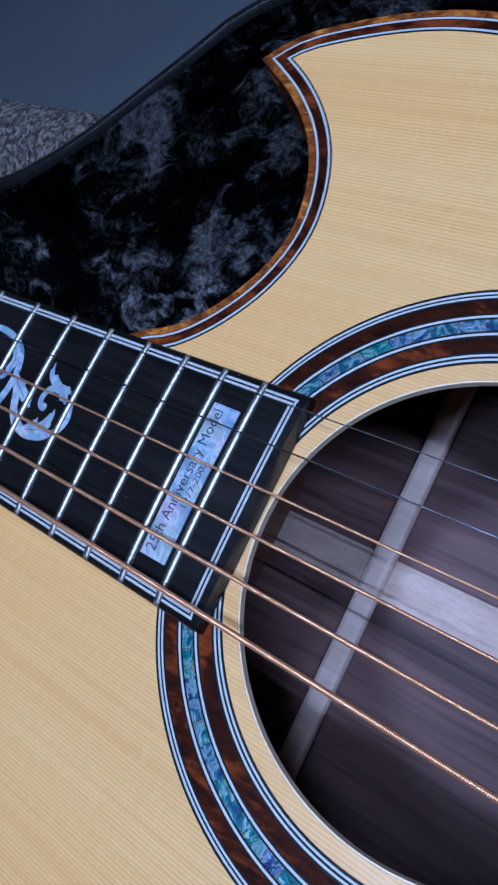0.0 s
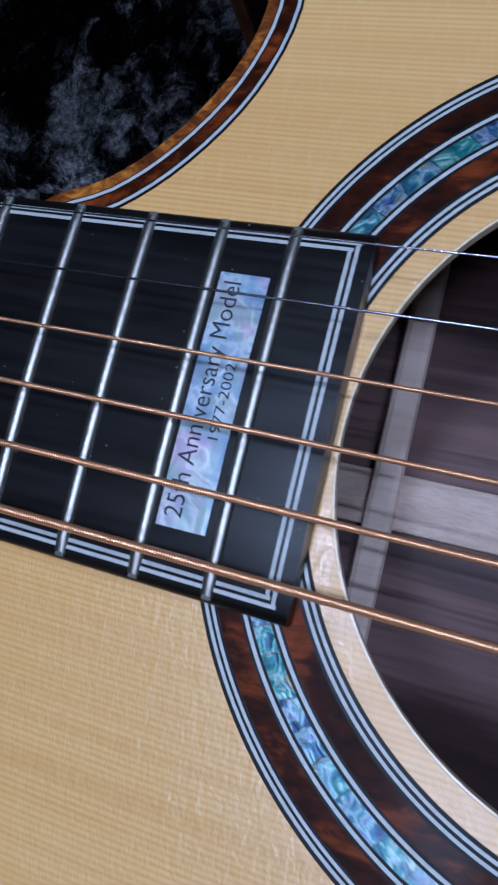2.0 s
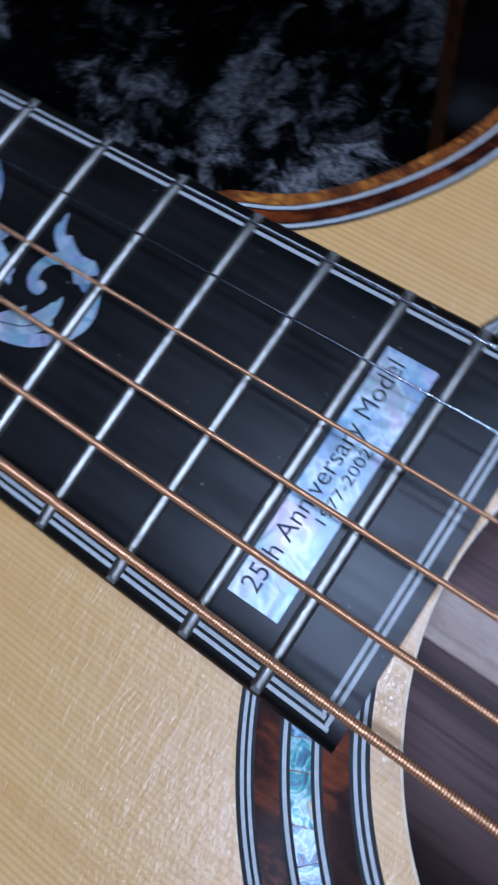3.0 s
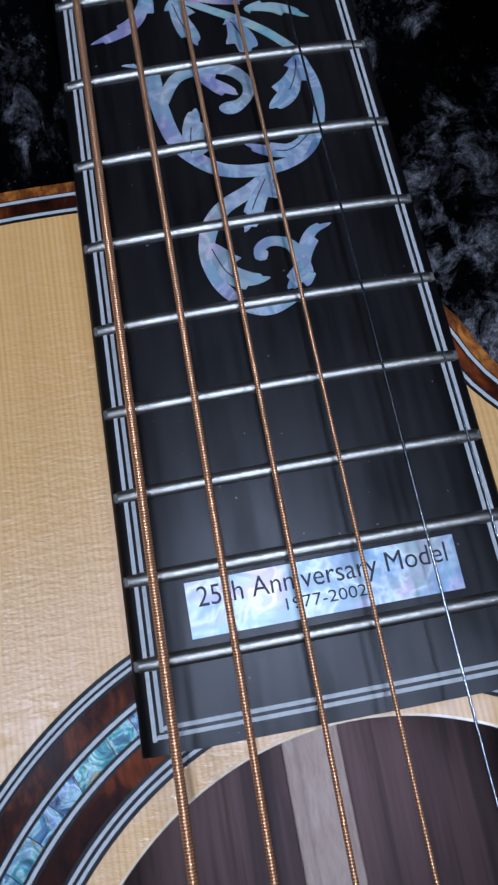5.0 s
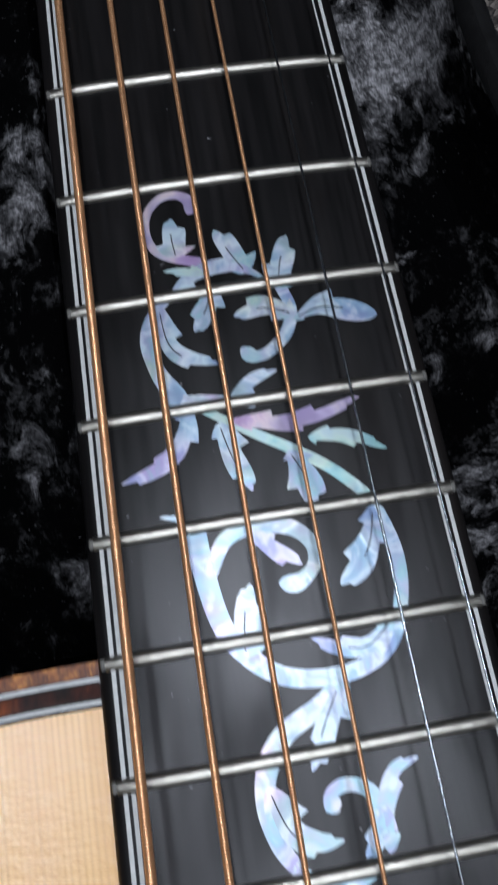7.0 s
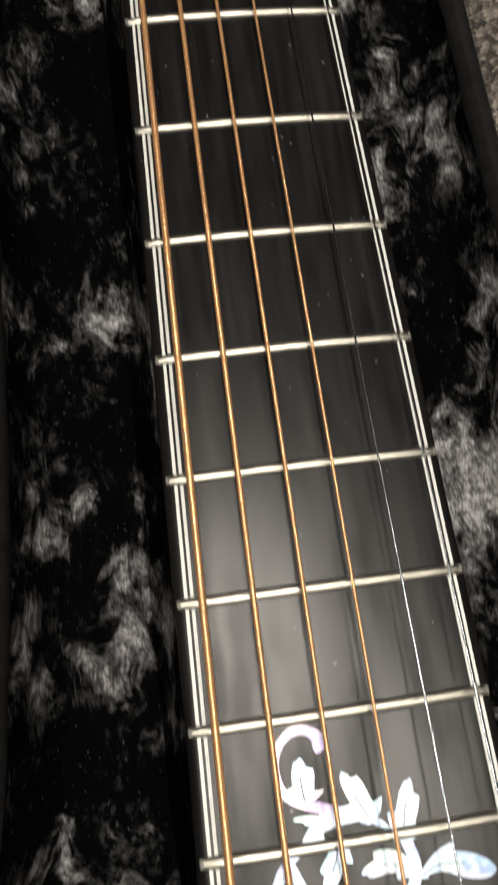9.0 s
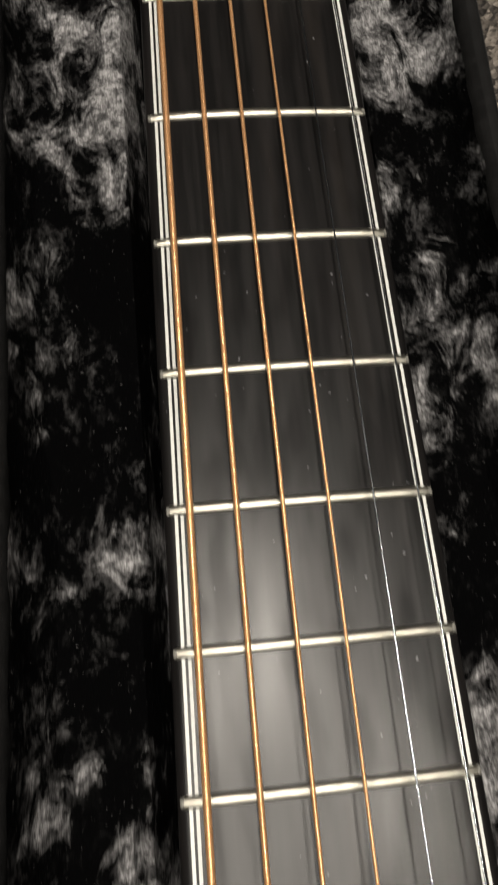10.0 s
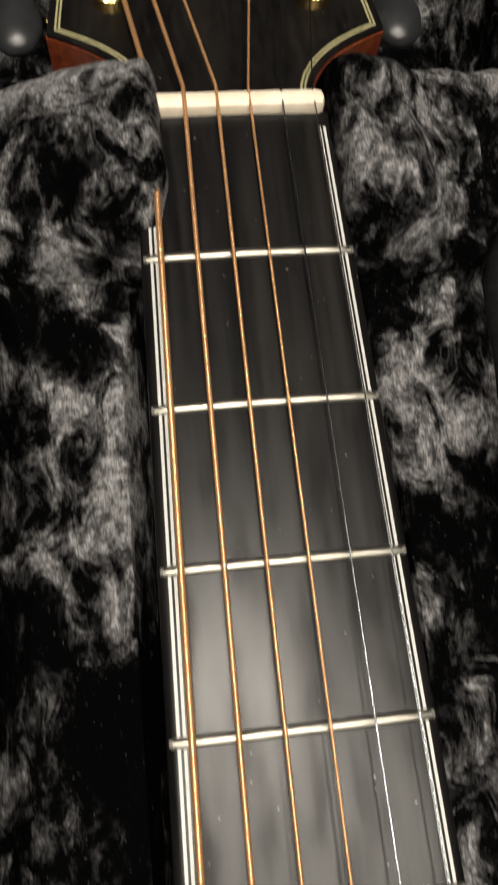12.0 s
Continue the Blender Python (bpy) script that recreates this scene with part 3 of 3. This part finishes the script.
def button_mesh(x, y, z):
    """A kidney-shaped tuning button, flattened and rounded."""
    rows = []
    for i in range(13):
        b = math.pi * i / 12
        ring_r = math.sin(b) ** 0.8 if 0 < i < 12 else 0.0
        rows.append([(x + 0.0072 * ring_r * math.cos(a), y - 0.0098 * math.cos(b), z + 0.0042 * ring_r * math.sin(a)) for a in (2 * math.pi * k / 18 for k in range(18))])
    return grid_mesh(rows, closed_cols=True)


for x, y in post:
    side = math.copysign(1, x)
    edge = side * (0.0435 - 0.056 * max(0.0, y - 0.0335))
    z = slope(y) - 0.0115
    part("tuner_shaft", tube([(edge - side * 0.004, y + 0.005, z), (edge + side * 0.002, y + 0.005, z)], 0.0022, 12), GOLD, headstock, "gold tuner shaft", True)
    part("tuner_button", button_mesh(edge + side * 0.0105, y + 0.005, z), BUTTON, headstock, "dark grey glossy tuner button", True)

# ---- pearl inlay: scrolls and leaves drawn on the board, in millimetres ----
def on_board(x, y, lift):
    return (x, y, crown(x, y) + lift)


def ribbon(spine, widths, lift=0.00008):
    """A flat inlaid piece along a spine, with its two half widths at each point."""
    left, right = [], []
    n = len(spine)
    for i, p in enumerate(spine):
        d = (spine[min(i + 1, n - 1)] - spine[max(i - 1, 0)]).normalized()
        s = Vector((-d.y, d.x))
        left.append(p + s * widths[i][0])
        right.append(p - s * widths[i][1])
    rows = []
    for a, b in zip(left, right):
        m = (a + b) / 2
        rows.append([on_board(a.x, a.y, -0.0004), on_board(a.x, a.y, lift), on_board(m.x, m.y, lift), on_board(b.x, b.y, lift), on_board(b.x, b.y, -0.0004)])
    return grid_mesh(rows, closed_cols=True, caps=True)


def vine(points, w0, w1, w2, bulb=False, shell=PEARL):
    """A curved stem: half widths at start, middle and end; a bulb closes a curl."""
    sp = [p / 1000 for p in spline([Vector(q) for q in points], 0.5)]
    n = len(sp)
    ws = []
    for i in range(n):
        f = i / (n - 1)
        w = w0 + (w1 - w0) * 2 * f if f < 0.5 else w1 + (w2 - w1) * (2 * f - 1)
        if bulb:
            w *= 1 + 0.55 * math.exp(-((f - 0.93) / 0.06) ** 2)
        w *= min(1.0, (1 - f) * n / 2.5 + 0.05) ** 0.5
        ws.append((w / 1000, w / 1000))
    part("inlay_piece", ribbon(sp, ws), shell, fretboard)


def leaf(points, wl, wr, lobes=2, phase=0.0, vein=True, belly=0.75, shell=PEARL):
    """A pointed leaf from stalk to tip with toothed sides."""
    sp = [p / 1000 for p in spline([Vector(q) for q in points], 0.22)]
    n = len(sp)
    ws = []
    wide = 1.25 if vein else 1.06
    for i in range(n):
        f = i / (n - 1)
        body = math.sin(math.pi * f ** belly) ** 0.8 if 0 < f < 1 else 0.0
        pair = []
        for w, ph in ((wl, phase), (wr, phase + 0.35)):
            saw = (f * lobes + ph) % 1.0
            pair.append(max(0.05, wide * w * body * (0.58 + 0.56 * saw ** 1.7)) / 1000)
        ws.append(pair)
    part("inlay_piece", ribbon(sp, ws, lift=0.00010), shell, fretboard)
    if vein:
        a, b = int(n * 0.12), int(n * 0.62)
        ln = sp[a:b]
        if len(ln) > 2:
            part("inlay_cut", ribbon(ln, [(0.00010, 0.00010)] * len(ln), lift=0.00013), INK, fretboard)


# top spray
vine([(-4.3, -298.3), (-9.5, -296.4), (-12.0, -294.5), (-12.9, -291.3), (-12.2, -287.8), (-9.9, -285.4), (-6.9, -285.2), (-4.9, -287.0), (-5.6, -289.0)], 0.9, 0.65, 0.8, True, PEARL_ROSE)
leaf([(-8.6, -296.6), (-8.9, -293), (-8.6, -289.4)], 2.1, 2.7, 2, 0.2, belly=0.6)
leaf([(-4.6, -300.2), (-7.8, -299.2), (-11.0, -298.8)], 0.9, 1.0, 1, 0.3, False, shell=PEARL_TEAL)
leaf([(-10.4, -303.4), (-6, -300.2), (0.5, -299.6), (5.2, -302.6)], 1.5, 1.6, 1, 0.4, False)
leaf([(2.2, -301.0), (0.3, -297.5), (-1.9, -292.6)], 1.9, 2.7, 2, 0.1, belly=0.6)
leaf([(6.8, -304.6), (7.9, -300), (9.7, -295.2)], 2.2, 2.6, 2, 0.15, belly=0.6)
leaf([(-4.0, -302.4), (-5.0, -306), (-7.5, -309.9)], 2.1, 1.9, 2, 0.2)
# right spray and curl
vine([(6.9, -303.4), (8.2, -308.2), (6.8, -312.2), (3.6, -315.0), (1.0, -315.5), (-0.7, -313.8)], 0.9, 1.0, 0.8, True)
leaf([(8.6, -309.4), (4, -307.6), (-1.0, -308.4)], 1.6, 2.2, 2, 0.25)
leaf([(8.0, -310.4), (12.5, -308.8), (16.5, -309.4), (21.8, -311.2)], 2.3, 2.2, 1, 0.5, True, 1.35)
# left stem with its two leaves
vine([(-11.2, -303.8), (-14.2, -306.8), (-15.3, -310.9), (-14.0, -316.1), (-11.9, -320.2), (-10.9, -324.0)], 0.7, 1.1, 1.9)
leaf([(-12.6, -304.6), (-11.9, -311.2), (-9.0, -314.4), (-4.4, -315.8)], 1.9, 1.5, 2, 0.2)
leaf([(-10.6, -320.6), (-11.6, -326.0), (-14.4, -329.8), (-21.9, -332.5)], 2.2, 1.5, 2, 0.3, False)
vine([(-10.9, -320.6), (-4.9, -321.8), (-0.1, -323.6)], 0.5, 0.7, 0.4)
leaf([(-3.8, -322.2), (0.2, -319.4), (4.2, -318.2)], 1.3, 1.5, 1, 0.2, False)
# middle branch
vine([(-8.1, -323.0), (-1.4, -327.6), (5.6, -332.1), (10.1, -335.6), (14.4, -340.2)], 0.6, 0.85, 0.9, shell=PEARL_TEAL)
leaf([(-4.2, -325.4), (3.3, -327.0), (9.4, -326.6), (16.1, -324.5)], 2.0, 1.4, 3, 0.1, False, shell=PEARL_ROSE)
leaf([(7.0, -329.8), (12.5, -330.0), (18.6, -333.2)], 1.2, 1.7, 2, 0.4, False, shell=PEARL_TEAL)
leaf([(-6.1, -325.4), (-4.9, -331.0), (-2.7, -336.6)], 2.3, 1.6, 2, 0.2)
leaf([(3.6, -331.4), (5.3, -335.4), (5.9, -340.4)], 2.4, 2.4, 2, 0.4, belly=1.0)
# large ring
leaf([(-14.2, -339.4), (-15.6, -338.6), (-17.0, -338.4)], 0.4, 0.5, 1, 0.2, False)
vine([(-12.2, -340.8), (-11.7, -347.1), (-10.4, -354.5), (-8.2, -358.8), (-3.6, -362.9), (2.3, -364.4), (8.7, -363.8), (13.4, -360.8), (16.1, -354.6), (16.6, -348.3), (15.0, -341.6)], 1.7, 1.2, 0.9)
vine([(-10.8, -347.6), (-7.9, -343.2), (-3.5, -341.9), (1.7, -342.8), (4.5, -345.7), (4.2, -348.9), (1.6, -350.9), (-1.2, -350.6)], 1.1, 1.2, 0.8, True)
leaf([(-4.2, -342.6), (-1.2, -345.4), (2.6, -348.4)], 1.6, 1.9, 2, 0.2, False)
leaf([(-7.6, -360.0), (-7.0, -355), (-5.4, -350.0)], 2.0, 2.8, 2, 0.25, belly=0.7)
leaf([(14.6, -341.4), (13.2, -346.4), (11.2, -349.6), (7.6, -352.3)], 2.1, 2.4, 2, 0.2, True, 1.1)
leaf([(14.2, -357.8), (10.2, -361.0), (6.9, -361.0), (1.9, -358.9)], 1.7, 1.4, 2, 0.25)
# lower stem
vine([(5.4, -365.2), (1.4, -368.0), (-4.0, -370.8), (-7.0, -374.5), (-8.1, -379.3), (-7.1, -384.3), (-4.9, -387.8)], 1.2, 1.5, 1.0)
leaf([(4.6, -365.6), (1.6, -370.5), (-1.2, -376.0)], 2.4, 1.2, 2, 0.3)
leaf([(-7.5, -377.0), (-5.4, -382.8), (-2.0, -385.2), (1.5, -385.0)], 2.5, 1.5, 2, 0.2)
vine([(7.6, -383.4), (5.9, -379.6), (2.8, -378.4), (0.6, -379.6), (1.3, -381.6)], 1.3, 0.9, 0.9, True)
leaf([(7.2, -387.6), (7.6, -381.8), (10.0, -377.8), (13.5, -376.6)], 1.5, 1.9, 2, 0.3, False)
leaf([(7.8, -382.0), (6.2, -385.0), (3.9, -387.6)], 2.0, 1.7, 2, 0.2, False)
vine([(-5.6, -387.0), (-3.1, -389.5), (1.0, -390.5), (6.0, -388.8)], 0.9, 1.2, 0.6)

# pearl plaque with its engraved words
rows = []
for i in range(25):
    x = -0.0204 + 0.0406 * i / 24
    rows.append([on_board(x, y, z) for y, z in ((-0.4315, -0.0004), (-0.4315, 0.00008), (-0.4355, 0.00008), (-0.4396, 0.00008), (-0.4396, -0.0004))])
part("plaque", grid_mesh(rows, closed_cols=True, caps=True), PEARL, fretboard, "engraved mother-of-pearl name plaque")


def engrave(words, x0, x1, base, height):
    """Words cut into the plaque between x0 and x1, on a base line."""
    cu = bpy.data.curves.new("lettering", "FONT")
    cu.body = words
    ob = bpy.data.objects.new("lettering", cu)
    scene.collection.objects.link(ob)
    me = ob.to_mesh().copy()
    bpy.data.objects.remove(ob)
    co = [v.co.copy() for v in me.vertices]
    lo, hi = min(c.x for c in co), max(c.x for c in co)
    cap = max(c.y for c in co)
    for v in me.vertices:
        x = x0 + (x1 - x0) * (v.co.x - lo) / (hi - lo)
        y = base + height * v.co.y / cap
        v.co = on_board(x, y, 0.00011)
    me.materials.clear()
    me.materials.append(INK)
    o = new("lettering", me)
    o.parent = fretboard
    tagged(o, "dark engraved lettering")


engrave("25th Anniversary Model", -0.0188, 0.0187, -0.43525, 0.0029)
engrave("1977-2002", -0.0062, 0.0058, -0.4380, 0.0017)

# ---- case ----
case = thing("guitar_case", "open black guitar case lined with crushed velvet", "case")
RIM = -0.006
right = [(0.088, 0.215), (0.088, 0.10), (0.086, 0.02), (0.078, -0.012), (0.064, -0.025), (0.0550, -0.042), (0.0535, -0.07), (0.0530, -0.12), (0.0530, -0.22),
         (0.0550, -0.268), (0.0620, -0.303), (0.0740, -0.3205), (0.0900, -0.3360), (0.122, -0.3605), (0.1375, -0.373),
         (0.1584, -0.4057), (0.166, -0.45), (0.158, -0.50), (0.150, -0.56), (0.172, -0.63), (0.200, -0.70), (0.207, -0.76), (0.188, -0.83), (0.116, -0.878), (0, -0.890)]
left = [(-x - (0.0035 if y > -0.27 else 0.0), y) for x, y in right[::-1][1:]]
case_in = [Vector((p[0], p[1])) for p in spline(right + left, 0.006, True)]


def inside_depth(x, y, loop):
    """How far points lie inside the loop; negative outside."""
    x, y = np.asarray(x, float), np.asarray(y, float)
    best, odd = np.full(x.shape, 1e9), np.zeros(x.shape, bool)
    n = len(loop)
    for i in range(n):
        (ax, ay), (bx, by) = loop[i], loop[(i + 1) % n]
        ex, ey = bx - ax, by - ay
        t = np.clip(((x - ax) * ex + (y - ay) * ey) / max(ex * ex + ey * ey, 1e-12), 0, 1)
        best = np.minimum(best, (x - ax - ex * t) ** 2 + (y - ay - ey * t) ** 2)
        if ay != by:
            odd ^= ((ay > y) != (by > y)) & (x < ax + (y - ay) / (by - ay) * ex)
    return np.sqrt(best) * np.where(odd, 1, -1)


rim_rows = []
for i, p in enumerate(case_in):
    n = len(case_in)
    d = (case_in[(i + 1) % n] - case_in[i - 1]).normalized()
    side = Vector((d.y, -d.x))
    q = p + side * 0.002
    out = side if inside_depth(q.x, q.y, case_in) < 0 else -side
    profile = [(0.0, -0.030), (0.0, -0.004), (0.0008, -0.0012), (0.0022, 0.0), (0.0040, 0.0), (0.0055, -0.001), (0.0070, -0.0035), (0.0077, -0.030), (0.0077, -0.128)]
    rim_rows.append([(p.x + out.x * o, p.y + out.y * o, RIM + z) for o, z in profile])
part("rim", grid_mesh(rim_rows, closed_rows=True), VINYL, case, "glossy black moulded rim", True)
out_loop = [Vector(r[-1][:2]) for r in rim_rows]
bm = bmesh.new()
bm.faces.new([bm.verts.new((p.x, p.y, -0.1345)) for p in out_loop])
bmesh.ops.triangulate(bm, faces=bm.faces[:])
part("shell_bottom", bm, VINYL, case)


def smooth(t):
    t = min(1.0, max(0.0, t))
    return t * t * (3 - 2 * t)


def lining_height(x, y, depth, body):
    z = -0.016 - 0.008 * smooth((-0.10 - y) / 0.15)
    deep = -0.072 - 0.039 * smooth((x + 0.01) / 0.03)
    z += (deep - z) * smooth((-0.290 - y) / 0.08)
    z += (-0.055 - z) * smooth((y - 0.025) / 0.02)
    if y > -0.33:
        z -= 0.022 * smooth((half(min(y, 0)) + 0.006 - abs(x)) / 0.005)
    z += (-0.117 - z) * smooth((body + 0.001) / 0.003)
    w = noise.noise(Vector((x * 50, y * 50, 1.7))) * 0.0022 + noise.noise(Vector((x * 140, y * 140, 4.1))) * 0.0013 + noise.noise(Vector((x * 320, y * 320, 2.6))) * 0.0006
    return z + w * min(1.0, depth / 0.005)


step = 0.0025
gx, gy = np.meshgrid(-0.2275 + step * np.arange(183), -0.8975 + step * np.arange(449))
depth, body = inside_depth(gx, gy, case_in), inside_depth(gx, gy, outline)
bm = bmesh.new()
cells = {}
for j, i in zip(*np.nonzero(depth > -0.005)):
    x, y, d = gx[j, i], gy[j, i], depth[j, i]
    cells[i, j] = bm.verts.new((x, y, lining_height(x, y, d, body[j, i]) if d > 0 else lining_height(x, y, 0.0001, body[j, i])))
for (i, j), v in list(cells.items()):
    q = [cells.get(k) for k in ((i, j), (i + 1, j), (i + 1, j + 1), (i, j + 1))]
    if all(q):
        bm.faces.new(q)
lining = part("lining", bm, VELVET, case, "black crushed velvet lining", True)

# the upholstered wall that rises to the rim
wall_rows = []
rolls = [0.0105, 0.0085, 0.0064, 0.0046, 0.0032, 0.0021, 0.0012, 0.0005]
for i, p in enumerate(case_in):
    inward = (Vector(rim_rows[i][0][:2]) - Vector(rim_rows[i][4][:2])).normalized()
    row = []
    for k, o in enumerate(rolls):
        q = p + inward * o
        low = lining_height(q.x, q.y, 0.02, -1.0) - 0.003
        up = k / (len(rolls) - 1)
        wob = 0.0012 * noise.noise(Vector((q.x * 90, q.y * 90, up * 3)))
        row.append((q.x + inward.x * wob, q.y + inward.y * wob, low + (RIM - 0.0015 - low) * up ** 1.3))
    wall_rows.append(row)
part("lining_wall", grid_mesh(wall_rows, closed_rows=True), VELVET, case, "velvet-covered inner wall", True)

# the padded neck rest, one cushion on each side of the nut
for side in (-1, 1):
    rows = []
    inner = 0.0160 if side < 0 else 0.0215
    y0, y1 = (-0.034, 0.021) if side < 0 else (-0.038, 0.020)
    for a in [i / 40 for i in range(41)]:
        y = y0 + (y1 - y0) * a
        end = max(0.0, 1 - abs(2 * a - 1) ** 3.5) ** 0.5
        row = []
        for u in [k / 36 for k in range(37)]:
            inn = inner + 0.004 * (1 - end) + 0.0015 * noise.noise(Vector((y * 90, side * 3, 0)))
            x = inn + (0.0575 - inn) * u ** 1.5
            face = (1 - (1 - min(1.0, u / 0.22)) ** 2.2) ** 0.5
            top = 0.0095 - 0.011 * smooth((u - 0.45) / 0.5)
            lump = noise.noise(Vector((x * 55, y * 70, side * 2.0))) * 0.0035 + noise.noise(Vector((x * 170, y * 170, side))) * 0.0013
            row.append((side * x, y, -0.024 + (top + 0.024 + lump) * face * end))
        rows.append(row)
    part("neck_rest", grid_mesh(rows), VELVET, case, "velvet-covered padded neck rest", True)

# ---- room ----
FLOOR = -0.62
bench = thing("wooden_bench", "warm brown wooden bench under the guitar case", "bench")
part("bench_top", box(-0.62, 0.172, -1.15, 0.62, -0.185, -0.156, 0.004), OAK, bench, "light brown wooden top")
for x in (-0.56, 0.12):
    for y in (-1.08, 0.55):
        part("leg", box(x - 0.025, x + 0.025, y - 0.025, y + 0.025, FLOOR, -0.1852, 0.003), OAK, bench)


def pad_mesh():
    """A soft pad with a rounded edge."""
    rows = []
    for i in range(41):
        y = -1.0 + 1.55 * i / 40
        row = []
        for k in range(25):
            a = math.pi * k / 24
            x = 0.047 + 0.135 * math.copysign(abs(math.cos(a)) ** 0.35, math.cos(a))
            hump = 0.014 * smooth((x - 0.118) / 0.03) * smooth((y + 0.34) / 0.12) * smooth((0.3 - y) / 0.2)
            row.append((x, y, -0.1555 + (0.0205 + hump) * math.sin(a) ** 0.5))
        rows.append(row)
    return grid_mesh(rows, closed_cols=True, caps=True)


pad = tagged(part("seat_pad", pad_mesh(), TWEED, None, "", True), "grey-brown woven tweed pad lying on the bench", "cushion")

part("floor", box(-3.2, 3.2, -3.6, 3.2, FLOOR - 0.05, FLOOR), GREY)
for name, b in (("wall_north", (-3.3, 3.3, 3.2, 3.3)), ("wall_south", (-3.3, 3.3, -3.7, -3.6)), ("wall_east", (3.2, 3.3, -3.6, 3.2)), ("wall_west", (-3.3, -3.2, -3.6, 3.2))):
    part(name, box(*b, FLOOR, 3.55), PLASTER)
part("ceiling", box(-3.3, 3.3, -3.7, 3.3, 3.5505, 3.65), PLASTER)
for n in ("floor", "wall_north", "wall_south", "wall_east", "wall_west", "ceiling"):
    tagged(bpy.data.objects[n], "smooth grey floor" if n == "floor" else "plain painted room surface", "floor" if n == "floor" else "wall" if "wall" in n else "ceiling", kind="structure")


def shade_mesh(x, y, rx, ry):
    """An oval shade for an added, unseen lamp, open below, with its rod up to the ceiling."""
    rows = []
    for f, z in ((1.0, 3.17), (0.96, 3.26), (0.4, 3.36), (0.03, 3.40), (0.02, 3.41), (0.02, 3.55)):
        rows.append([(x + f * rx * math.cos(a), y + f * ry * math.sin(a), z) for a in (2 * math.pi * i / 32 for i in range(32))])
    return grid_mesh(rows, closed_cols=True)


# invented housings that hold the added overhead lamps, never in view
for place, power, size, wide in FILL_LAMPS:
    fill_housing = thing("unseen_fill_housing", "long black housing made up for an added, unseen lamp", "lamp")
    part("shade", shade_mesh(place[0], place[1], wide * 0.5 + 0.12, size * 0.5 + 0.1), VINYL, fill_housing, "", True)
